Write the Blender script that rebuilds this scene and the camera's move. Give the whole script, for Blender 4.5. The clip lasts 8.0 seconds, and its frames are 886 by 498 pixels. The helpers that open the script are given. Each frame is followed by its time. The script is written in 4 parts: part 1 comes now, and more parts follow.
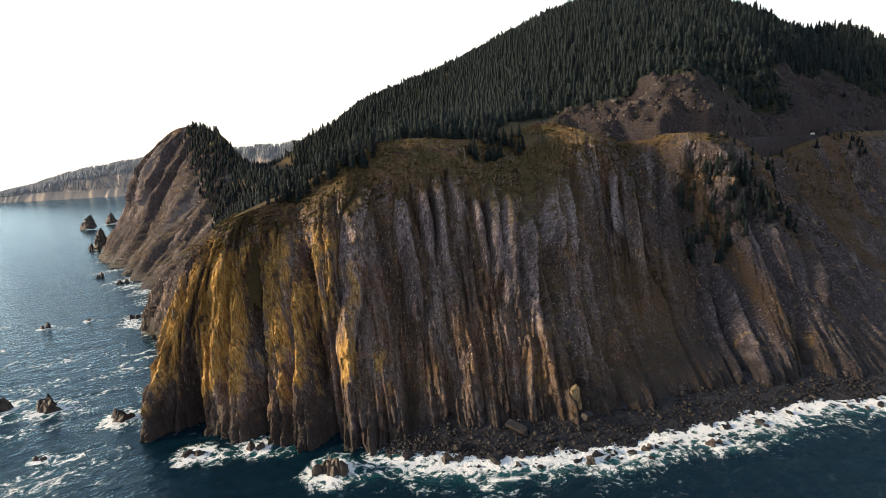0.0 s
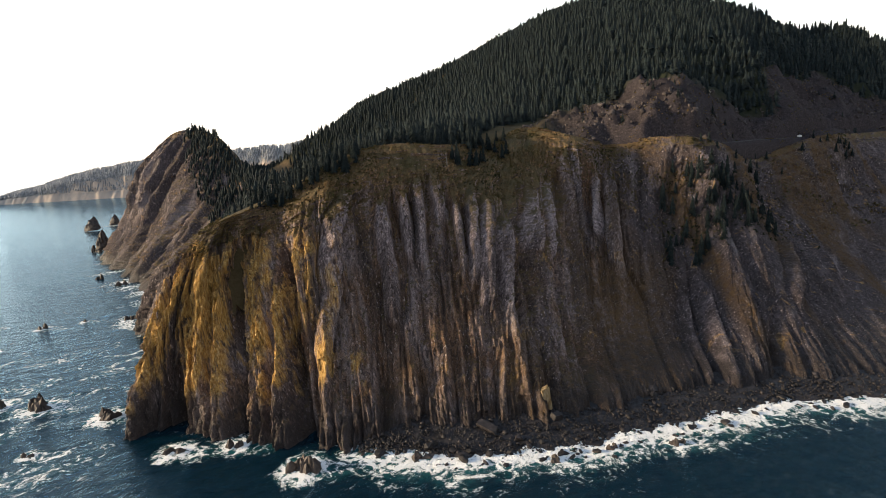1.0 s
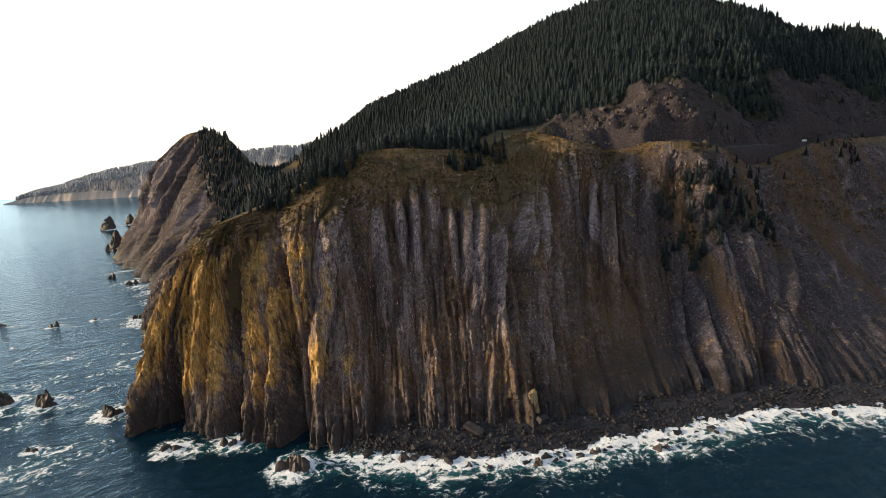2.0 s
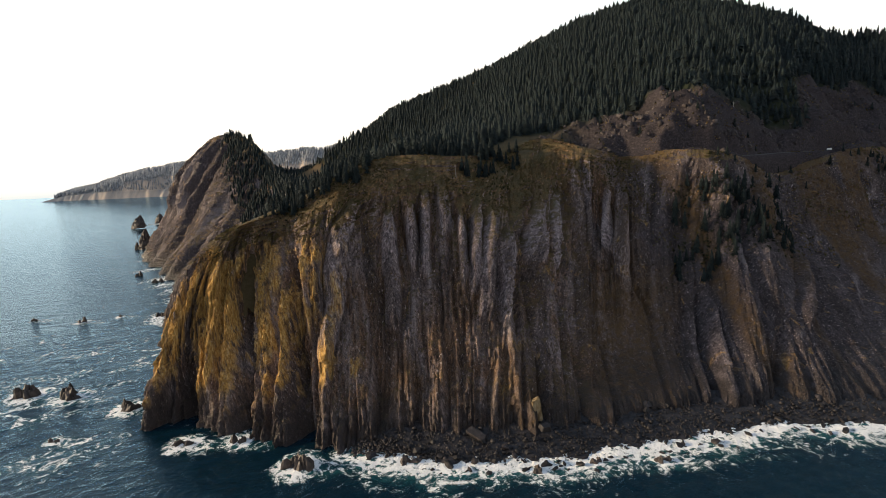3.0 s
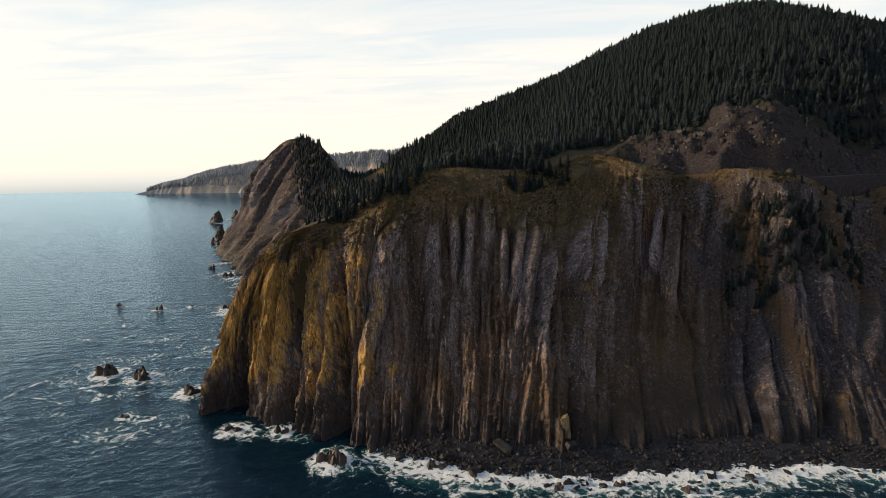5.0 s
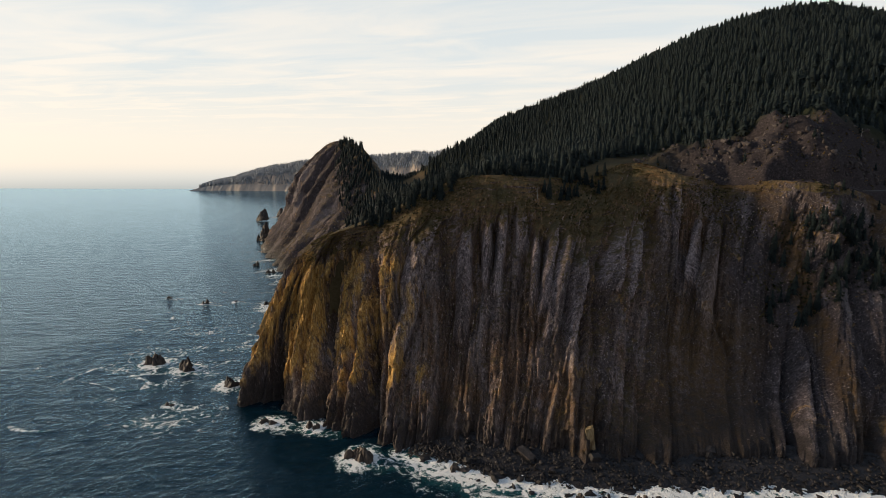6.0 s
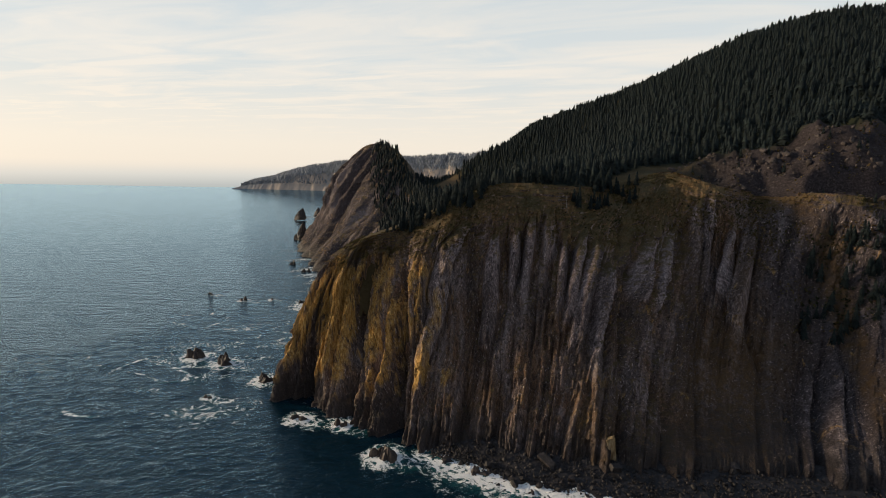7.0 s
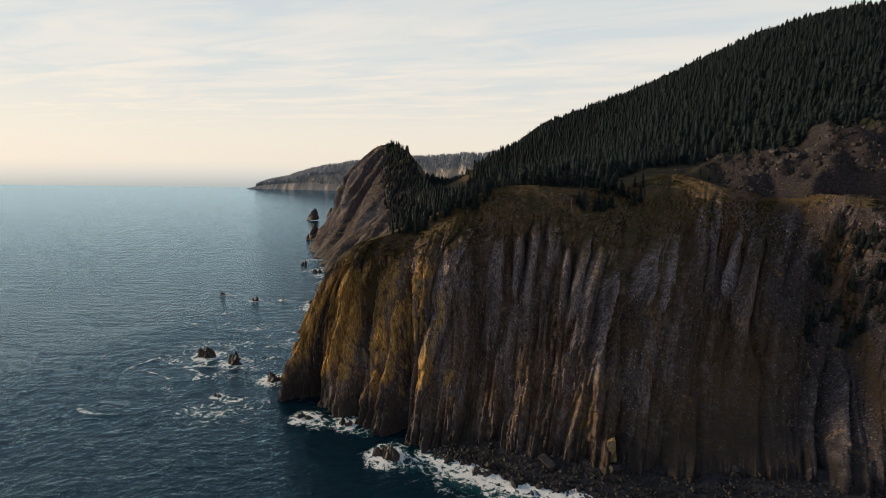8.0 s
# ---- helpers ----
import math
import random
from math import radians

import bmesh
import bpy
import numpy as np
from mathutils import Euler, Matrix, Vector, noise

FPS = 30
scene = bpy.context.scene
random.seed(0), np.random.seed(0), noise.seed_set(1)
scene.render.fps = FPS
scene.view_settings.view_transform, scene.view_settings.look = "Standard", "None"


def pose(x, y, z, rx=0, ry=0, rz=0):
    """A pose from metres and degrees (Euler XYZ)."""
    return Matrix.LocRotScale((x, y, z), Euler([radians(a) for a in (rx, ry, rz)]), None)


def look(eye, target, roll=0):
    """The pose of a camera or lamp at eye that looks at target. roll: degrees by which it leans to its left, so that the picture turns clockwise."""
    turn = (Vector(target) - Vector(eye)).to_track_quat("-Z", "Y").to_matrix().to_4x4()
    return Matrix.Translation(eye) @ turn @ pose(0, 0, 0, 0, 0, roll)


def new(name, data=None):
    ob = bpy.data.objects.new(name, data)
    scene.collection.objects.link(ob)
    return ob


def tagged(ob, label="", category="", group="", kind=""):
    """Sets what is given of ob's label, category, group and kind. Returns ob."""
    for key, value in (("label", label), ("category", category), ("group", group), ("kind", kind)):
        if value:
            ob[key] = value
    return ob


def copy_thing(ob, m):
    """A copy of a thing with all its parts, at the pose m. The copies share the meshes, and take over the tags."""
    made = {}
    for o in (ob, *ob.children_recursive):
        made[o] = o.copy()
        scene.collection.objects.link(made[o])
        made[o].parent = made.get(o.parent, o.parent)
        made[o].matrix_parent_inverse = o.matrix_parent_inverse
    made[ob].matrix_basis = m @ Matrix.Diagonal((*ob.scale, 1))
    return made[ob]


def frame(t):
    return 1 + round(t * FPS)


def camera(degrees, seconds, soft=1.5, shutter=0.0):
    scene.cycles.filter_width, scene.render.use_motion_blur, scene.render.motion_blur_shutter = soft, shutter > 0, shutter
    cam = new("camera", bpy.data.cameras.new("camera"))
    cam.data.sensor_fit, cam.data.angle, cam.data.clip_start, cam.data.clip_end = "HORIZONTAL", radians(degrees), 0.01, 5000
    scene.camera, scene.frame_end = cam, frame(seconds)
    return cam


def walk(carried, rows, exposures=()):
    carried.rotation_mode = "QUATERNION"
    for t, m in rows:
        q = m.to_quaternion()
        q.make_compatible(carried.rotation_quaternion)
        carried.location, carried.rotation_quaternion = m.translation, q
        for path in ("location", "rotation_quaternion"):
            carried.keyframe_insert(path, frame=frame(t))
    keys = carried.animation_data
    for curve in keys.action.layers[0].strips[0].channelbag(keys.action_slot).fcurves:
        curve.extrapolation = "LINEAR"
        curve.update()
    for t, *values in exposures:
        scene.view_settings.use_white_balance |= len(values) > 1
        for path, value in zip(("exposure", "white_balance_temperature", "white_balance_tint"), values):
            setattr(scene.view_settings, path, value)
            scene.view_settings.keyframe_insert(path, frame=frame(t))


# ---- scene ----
cam = camera(81.0, 8.0, soft=0.6)
# seconds, x, y, z, yaw, pitch, roll
ROWS = [
    (0, 1.47, -13.91, 135.21, 0.544, -9.675, -3.050),
    (0.5, 10.51, -17.66, 136.32, 0.931, -9.701, -3.080),
    (1, 18.46, -20.77, 137.64, 1.175, -9.637, -3.217),
    (1.5, 25.24, -23.21, 139.07, 1.699, -9.625, -3.205),
    (3, 40.64, -28.23, 142.90, 5.246, -9.133, -2.530),
    (3.5, 44.89, -30.12, 144.38, 6.680, -8.937, -2.262),
    (4, 48.75, -31.99, 145.93, 8.245, -8.797, -1.871),
    (4.5, 52.24, -33.56, 147.46, 10.110, -8.621, -1.374),
    (6, 62.40, -39.04, 153.14, 16.736, -8.296, 0.133),
    (6.5, 65.43, -41.81, 155.48, 18.742, -8.211, 0.551),
    (7, 68.46, -44.33, 157.70, 20.553, -8.196, 0.941),
    (7.5, 71.93, -45.56, 159.22, 21.546, -8.202, 1.012),
    (8, 75.87, -45.49, 160.47, 22.064, -8.295, 0.744),
]
walk(cam, [(t, pose(x, y, z, 90 + pitch, 0, yaw) @ pose(0, 0, 0, 0, 0, roll)) for t, x, y, z, yaw, pitch, roll in ROWS],
     exposures=[(0, -0.27), (1.5, -0.32), (3, -0.54), (4.5, -0.86), (6, -1.14), (7, -1.26), (8, -1.3)])
# ---- end of walk ----

# ---- world, sun, exposure ----
SUN_ELEV, SUN_AZ = radians(14), radians(264)   # azimuth clockwise from +y
world = bpy.data.worlds.new("sky")
scene.world = world
world.use_nodes = True
wn, wl = world.node_tree.nodes, world.node_tree.links
wn.clear()


def wnode(kind, **sets):
    n = wn.new(kind)
    for k, v in sets.items():
        n.inputs[k].default_value = v
    return n


w_out = wn.new("ShaderNodeOutputWorld")
w_bg = wn.new("ShaderNodeBackground")
w_sky = wn.new("ShaderNodeTexSky")
w_sky.sky_type = "NISHITA"
w_sky.sun_disc = False
w_sky.sun_elevation, w_sky.sun_rotation = SUN_ELEV, SUN_AZ
w_sky.air_density, w_sky.dust_density = 1.0, 1.0
w_co = wn.new("ShaderNodeTexCoord")
w_sep = wn.new("ShaderNodeSeparateXYZ")
wl.new(w_co.outputs["Generated"], w_sep.inputs[0])
# high thin cloud sheet: pale cream low down, cooler grey-white above
w_ramp = wn.new("ShaderNodeValToRGB")
el = w_ramp.color_ramp
el.elements[0].position, el.elements[0].color = 0.0, (0.10, 0.14, 0.16, 1)
el.elements[1].position, el.elements[1].color = 1.0, (0.20, 0.29, 0.42, 1)
for p, c in ((0.485, (0.62, 0.70, 0.74, 1)), (0.497, (1.0, 1.02, 1.0, 1)), (0.506, (1.24, 1.16, 1.05, 1)), (0.55, (1.28, 1.20, 1.09, 1)), (0.60, (1.22, 1.19, 1.13, 1)), (0.65, (1.10, 1.12, 1.11, 1)), (0.70, (0.55, 0.64, 0.76, 1)), (0.78, (0.32, 0.42, 0.58, 1))):
    e = el.elements.new(p)
    e.color = c
w_map = wn.new("ShaderNodeMath")
w_map.operation = "MULTIPLY_ADD"
w_map.inputs[1].default_value, w_map.inputs[2].default_value = 0.5, 0.5
wl.new(w_sep.outputs["Z"], w_map.inputs[0])
wl.new(w_map.outputs[0], w_ramp.inputs[0])
# cirrus streaks on a flat layer overhead
w_div = wn.new("ShaderNodeMath")
w_div.operation = "MAXIMUM"
w_div.inputs[1].default_value = 0.06
wl.new(w_sep.outputs["Z"], w_div.inputs[0])
w_flat = wn.new("ShaderNodeVectorMath")
w_flat.operation = "DIVIDE"
w_cmb = wn.new("ShaderNodeCombineXYZ")
for i in range(3):
    wl.new(w_div.outputs[0], w_cmb.inputs[i])
wl.new(w_co.outputs["Generated"], w_flat.inputs[0])
wl.new(w_cmb.outputs[0], w_flat.inputs[1])
w_rot = wn.new("ShaderNodeMapping")
w_rot.inputs["Rotation"].default_value = (0, 0, radians(-35))
w_rot.inputs["Scale"].default_value = (0.55, 1.5, 1)
wl.new(w_flat.outputs[0], w_rot.inputs[0])
w_noise = wnode("ShaderNodeTexNoise", Scale=1.3, Detail=9.0, Roughness=0.58, Distortion=0.6)
wl.new(w_rot.outputs[0], w_noise.inputs["Vector"])
w_cr = wn.new("ShaderNodeValToRGB")
w_cr.color_ramp.elements[0].position, w_cr.color_ramp.elements[0].color = 0.36, (0, 0, 0, 1)
w_cr.color_ramp.elements[1].position, w_cr.color_ramp.elements[1].color = 0.62, (1, 1, 1, 1)
wl.new(w_noise.outputs["Fac"], w_cr.inputs[0])
w_blue = wn.new("ShaderNodeMix")
w_blue.data_type = "RGBA"
w_blue.inputs["A"].default_value = (0.84, 0.90, 0.94, 1)
w_low = wn.new("ShaderNodeMapRange")
w_low.inputs["From Min"].default_value, w_low.inputs["From Max"].default_value = 0.16, 0.05
wl.new(w_sep.outputs["Z"], w_low.inputs["Value"])
w_max = wn.new("ShaderNodeMath")
w_max.operation = "MAXIMUM"
wl.new(w_cr.outputs[0], w_max.inputs[0])
wl.new(w_low.outputs[0], w_max.inputs[1])
wl.new(w_max.outputs[0], w_blue.inputs["Factor"])
w_blue.inputs["B"].default_value = (1.04, 1.0, 0.95, 1)
w_mul = wn.new("ShaderNodeMix")
w_mul.data_type, w_mul.blend_type = "RGBA", "MULTIPLY"
w_mul.inputs["Factor"].default_value = 1.0
wl.new(w_ramp.outputs[0], w_mul.inputs["A"])
wl.new(w_blue.outputs["Result"], w_mul.inputs["B"])
w_add = wn.new("ShaderNodeMix")
w_add.data_type, w_add.blend_type = "RGBA", "ADD"
w_add.inputs["Factor"].default_value = 0.014
wl.new(w_mul.outputs["Result"], w_add.inputs["A"])
wl.new(w_sky.outputs[0], w_add.inputs["B"])
# the veiled side of the sky towards the sun and the sea is far brighter than the clear sky behind the viewer
w_dot = wn.new("ShaderNodeVectorMath")
w_dot.operation = "DOT_PRODUCT"
w_dot.inputs[1].default_value = (-0.5, 0.866, 0.0)
wl.new(w_co.outputs["Generated"], w_dot.inputs[0])
w_side = wn.new("ShaderNodeMapRange")
w_side.interpolation_type = "SMOOTHSTEP"
w_side.inputs["From Min"].default_value, w_side.inputs["From Max"].default_value = -0.55, 0.30
wl.new(w_dot.outputs["Value"], w_side.inputs["Value"])
w_tint = wn.new("ShaderNodeMix")
w_tint.data_type = "RGBA"
w_tint.inputs["A"].default_value = (0.80, 0.75, 0.73, 1)
w_tint.inputs["B"].default_value = (1, 1, 1, 1)
wl.new(w_side.outputs[0], w_tint.inputs["Factor"])
w_fin = wn.new("ShaderNodeMix")
w_fin.data_type, w_fin.blend_type = "RGBA", "MULTIPLY"
w_fin.inputs["Factor"].default_value = 1.0
wl.new(w_add.outputs["Result"], w_fin.inputs["A"])
wl.new(w_tint.outputs["Result"], w_fin.inputs["B"])
wl.new(w_fin.outputs["Result"], w_bg.inputs["Color"])
w_bg.inputs["Strength"].default_value = 1.6
wl.new(w_bg.outputs[0], w_out.inputs[0])

sun = new("sun", bpy.data.lights.new("sun", "SUN"))
sun.data.energy, sun.data.angle, sun.data.color = 9.5, radians(10), (1.0, 0.77, 0.50)
sun_from = Vector((math.sin(SUN_AZ) * math.cos(SUN_ELEV), math.cos(SUN_AZ) * math.cos(SUN_ELEV), math.sin(SUN_ELEV)))
sun.matrix_world = look(sun_from * 900, (0, 0, 0))


# ---- materials ----
class Mat:
    """A small builder for node materials."""

    def __init__(self, name, rough=0.9, spec=0.3):
        self.m = bpy.data.materials.new(name)
        self.m.use_nodes = True
        self.t = self.m.node_tree
        self.b = self.t.nodes["Principled BSDF"]
        self.b.inputs["Roughness"].default_value = rough
        self.b.inputs["Specular IOR Level"].default_value = spec
        self.geo = self.t.nodes.new("ShaderNodeNewGeometry")

    def link(self, a, b):
        self.t.links.new(a, b)

    def value(self, v):
        n = self.t.nodes.new("ShaderNodeValue")
        n.outputs[0].default_value = v
        return n.outputs[0]

    def noise(self, scale, detail=5, rough=0.55, stretch=(1, 1, 1), distort=0.0, seed=0.0, turn=None):
        mp = self.t.nodes.new("ShaderNodeMapping")
        mp.inputs["Scale"].default_value = stretch
        if turn is not None:      # turned first, then stretched
            mp.vector_type = "TEXTURE"
            mp.inputs["Rotation"].default_value = (0, 0, radians(turn))
            mp.inputs["Scale"].default_value = [1 / q for q in stretch]
        mp.inputs["Location"].default_value = (seed, seed * 1.7, seed * 0.3)
        self.link(self.geo.outputs["Position"], mp.inputs[0])
        n = self.t.nodes.new("ShaderNodeTexNoise")
        n.inputs["Scale"].default_value, n.inputs["Detail"].default_value = scale, detail
        n.inputs["Roughness"].default_value, n.inputs["Distortion"].default_value = rough, distort
        self.link(mp.outputs[0], n.inputs["Vector"])
        return n.outputs["Fac"]

    def ramp(self, fac, *stops):
        n = self.t.nodes.new("ShaderNodeValToRGB")
        e = n.color_ramp.elements
        while len(e) < len(stops):
            e.new(0.5)
        for s, (p, c) in zip(e, stops):
            s.position, s.color = p, (*c, 1) if len(c) == 3 else c
        self.link(fac, n.inputs[0])
        return n.outputs[0]

    def step(self, fac, lo, hi):
        n = self.t.nodes.new("ShaderNodeMapRange")
        n.inputs["From Min"].default_value, n.inputs["From Max"].default_value = lo, hi
        self.link(fac, n.inputs["Value"])
        return n.outputs[0]

    def math(self, op, a, b):
        n = self.t.nodes.new("ShaderNodeMath")
        n.operation = op
        for i, v in enumerate((a, b)):
            if isinstance(v, (int, float)):
                n.inputs[i].default_value = v
            else:
                self.link(v, n.inputs[i])
        return n.outputs[0]

    def mix(self, fac, a, b, blend="MIX"):
        n = self.t.nodes.new("ShaderNodeMix")
        n.data_type, n.blend_type = "RGBA", blend
        for key, v in (("Factor", fac), ("A", a), ("B", b)):
            if isinstance(v, (int, float)):
                n.inputs[key].default_value = v
            elif isinstance(v, tuple):
                n.inputs[key].default_value = (*v, 1)
            else:
                self.link(v, n.inputs[key])
        return n.outputs["Result"]

    def attr(self, name):
        n = self.t.nodes.new("ShaderNodeAttribute")
        n.attribute_name = name
        return n.outputs["Fac"]

    def xyz(self, which="Position"):
        n = self.t.nodes.new("ShaderNodeSeparateXYZ")
        self.link(self.geo.outputs[which], n.inputs[0])
        return n.outputs

    def bump(self, height, strength=0.5, dist=0.3):
        n = self.t.nodes.new("ShaderNodeBump")
        n.inputs["Strength"].default_value, n.inputs["Distance"].default_value = strength, dist
        self.link(height, n.inputs["Height"])
        self.link(n.outputs[0], self.b.inputs["Normal"])

    def color(self, c):
        if isinstance(c, tuple):
            self.b.inputs["Base Color"].default_value = (*c, 1)
        else:
            self.link(c, self.b.inputs["Base Color"])
        return self

    def rough(self, v):
        self.link(v, self.b.inputs["Roughness"])


def cliff_material():
    m = Mat("basalt_cliff", 0.85, 0.25)
    streak = m.noise(0.16, 6, 0.6, (1, 1, 0.10), 0.4)
    fine = m.noise(0.9, 6, 0.68, (1, 1, 0.22), 0.0, 3)
    grit = m.noise(3.2, 3, 0.7, (1, 1, 0.30), 0.0, 9)
    rock = m.ramp(streak, (0.3, (0.088, 0.072, 0.076)), (0.5, (0.150, 0.124, 0.130)), (0.72, (0.25, 0.212, 0.220)))
    rock = m.mix(m.step(fine, 0.35, 0.75), rock, m.mix(0.5, rock, (0.24, 0.205, 0.195)))
    broad = m.noise(0.022, 5, 0.6, (1, 1, 0.35), 0.8, 71)
    rock = m.mix(m.math("MULTIPLY", m.step(broad, 0.40, 0.62), 0.5), rock, m.mix(0.6, rock, (0.062, 0.044, 0.036)))
    vein = m.noise(0.05, 5, 0.65, (1, 1, 0.15), 0.6, 91)
    rock = m.mix(m.math("MULTIPLY", m.step(vein, 0.47, 0.34), 0.6), rock, (0.052, 0.040, 0.036))
    # headland and east wall: shade blended into the rock colour, near black
    rock = m.mix(m.math("MULTIPLY", m.math("SUBTRACT", 1.0, m.attr("rust_vs_shade")), 0.82), rock, m.ramp(fine, (0.32, (0.011, 0.010, 0.013)), (0.68, (0.038, 0.034, 0.042))))
    # rusty and ochre stains
    rust = m.noise(0.035, 5, 0.6, (1, 1, 0.25), 0.8, 21)
    rock = m.mix(m.math("MULTIPLY", m.step(rust, 0.40, 0.58), m.math("MULTIPLY", m.attr("rust_vs_shade"), 0.8)), rock, m.ramp(fine, (0.3, (0.070, 0.036, 0.016)), (0.7, (0.175, 0.098, 0.044))))
    # clean weathered columns: lilac grey with pale flakes
    pale = m.ramp(fine, (0.36, (0.095, 0.078, 0.085)), (0.5, (0.200, 0.168, 0.178)), (0.64, (0.38, 0.33, 0.335)))
    rock = m.mix(m.math("MULTIPLY", m.step(m.math("ADD", m.attr("bare"), m.math("MULTIPLY", m.math("SUBTRACT", streak, 0.5), 0.8)), 0.12, 0.5), 0.8), rock, pale)
    # dark seeps and thin cracks, paler runs and flakes
    dark = m.noise(0.42, 5, 0.65, (1, 1, 0.09), 0.5, 55)
    rock = m.mix(m.math("MULTIPLY", m.step(dark, 0.50, 0.40), 0.7), rock, (0.036, 0.028, 0.027))
    rock = m.mix(m.math("MULTIPLY", m.step(m.attr("stain"), 0.50, 0.64), 0.65), rock, (0.030, 0.023, 0.022))
    rock = m.mix(m.math("MULTIPLY", m.step(m.attr("stain"), 0.40, 0.26), 0.35), rock, (0.30, 0.265, 0.27))
    spall = m.noise(0.85, 4, 0.6, (1, 1, 0.20), 0.3, 33)
    rock = m.mix(m.math("MULTIPLY", m.step(spall, 0.60, 0.67), 0.6), rock, (0.46, 0.40, 0.385))
    rock = m.mix(m.math("MULTIPLY", m.step(grit, 0.58, 0.74), 0.30), rock, (0.46, 0.41, 0.38))
    speck = m.math("ADD", m.math("MULTIPLY", m.noise(0.8, 5, 0.72, (1, 1, 0.20), 0.3, 17), 0.6), m.math("MULTIPLY", m.noise(1.8, 3, 0.6, (1, 1, 0.6), 0.0, 19), 0.4))
    grain = m.ramp(speck, (0.38, (0.52, 0.49, 0.48)), (0.5, (1.35, 1.31, 1.29)), (0.61, (2.2, 2.12, 2.06)))
    rock = m.mix(1.0, rock, grain, "MULTIPLY")
    # yellow lichen on the seaward end, fading towards the spray zone
    lich = m.attr("lichen")
    ln = m.noise(0.10, 6, 0.66, (1, 1, 0.16), 0.5, 40)
    lmask = m.step(m.math("ADD", m.math("MULTIPLY", lich, 0.86), m.math("MULTIPLY", m.math("SUBTRACT", ln, 0.5), 2.9)), 0.30, 0.72)
    lmask = m.math("MULTIPLY", lmask, m.step(dark, 0.32, 0.46))
    gold = m.ramp(fine, (0.32, (0.23, 0.115, 0.030)), (0.50, (0.62, 0.36, 0.090)), (0.68, (0.85, 0.64, 0.30)))
    gold = m.mix(1.0, gold, m.ramp(speck, (0.36, (0.55, 0.5, 0.45)), (0.6, (1.1, 1.1, 1.1))), "MULTIPLY")
    rock = m.mix(m.math("MULTIPLY", lmask, 0.88), rock, gold)
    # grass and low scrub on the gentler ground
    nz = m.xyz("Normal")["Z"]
    gn = m.noise(0.22, 5, 0.65, (1, 1, 0.6), 0.2, 60)
    gmask = m.step(m.math("ADD", m.math("ADD", nz, m.math("MULTIPLY", m.attr("green"), 0.55)), m.math("MULTIPLY", m.math("SUBTRACT", gn, 0.5), 1.1)), 0.72, 0.98)
    gcol = m.noise(0.05, 4, 0.6, (1, 1, 1), 0.3, 80)
    grass = m.ramp(gcol, (0.32, (0.070, 0.060, 0.022)), (0.46, (0.145, 0.096, 0.042)), (0.60, (0.185, 0.110, 0.050)), (0.72, (0.125, 0.120, 0.036)))
    grass = m.mix(m.step(grit, 0.45, 0.7), grass, m.mix(0.55, grass, (0.17, 0.14, 0.07)))
    grass = m.mix(1.0, grass, m.ramp(speck, (0.34, (0.45, 0.45, 0.45)), (0.5, (1.15, 1.1, 1.1)), (0.66, (2.2, 2.1, 2.1))), "MULTIPLY")
    # level grass toned down to dark olive, shading painted in against the sun
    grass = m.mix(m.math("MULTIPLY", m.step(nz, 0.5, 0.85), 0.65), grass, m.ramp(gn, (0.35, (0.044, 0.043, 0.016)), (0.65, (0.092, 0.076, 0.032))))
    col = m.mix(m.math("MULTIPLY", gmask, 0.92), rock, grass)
    # brown earth chutes
    col = m.mix(m.math("MULTIPLY", m.attr("earth"), m.step(gn, 0.25, 0.6)), col, m.ramp(fine, (0.3, (0.060, 0.036, 0.015)), (0.7, (0.150, 0.090, 0.038))))
    # wet black band above the sea
    wet = m.step(m.math("ADD", m.xyz()["Z"], m.math("MULTIPLY", m.math("SUBTRACT", streak, 0.5), 34)), 23, 6)
    col = m.mix(m.math("MULTIPLY", wet, 0.8), col, (0.026, 0.022, 0.022))
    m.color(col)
    m.rough(m.math("SUBTRACT", 0.9, m.math("MULTIPLY", wet, 0.40)))
    m.bump(m.math("ADD", m.math("ADD", m.math("MULTIPLY", fine, 1.0), m.math("MULTIPLY", dark, 1.2)), m.math("MULTIPLY", speck, 0.6)), 1.0, 1.9)
    return m.m


def hill_material():
    m = Mat("hillside", 0.95, 0.1)
    a = m.noise(0.02, 6, 0.6)
    f = m.noise(0.6, 5, 0.65, seed=5)
    ground = m.ramp(a, (0.3, (0.036, 0.032, 0.015)), (0.5, (0.066, 0.050, 0.025)), (0.7, (0.054, 0.052, 0.021)))
    ground = m.mix(m.step(f, 0.4, 0.75), ground, m.mix(0.5, ground, (0.12, 0.095, 0.06)))
    scree = m.ramp(f, (0.32, (0.020, 0.017, 0.018)), (0.55, (0.042, 0.035, 0.037)), (0.78, (0.105, 0.089, 0.092)))
    col = m.mix(m.attr("scree"), ground, scree)
    col = m.mix(m.attr("meadow"), col, m.ramp(f, (0.3, (0.13, 0.085, 0.045)), (0.7, (0.21, 0.15, 0.085))))
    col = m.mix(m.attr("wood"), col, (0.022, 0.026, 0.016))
    m.color(col)
    m.bump(f, 0.8, 0.8)
    return m.m


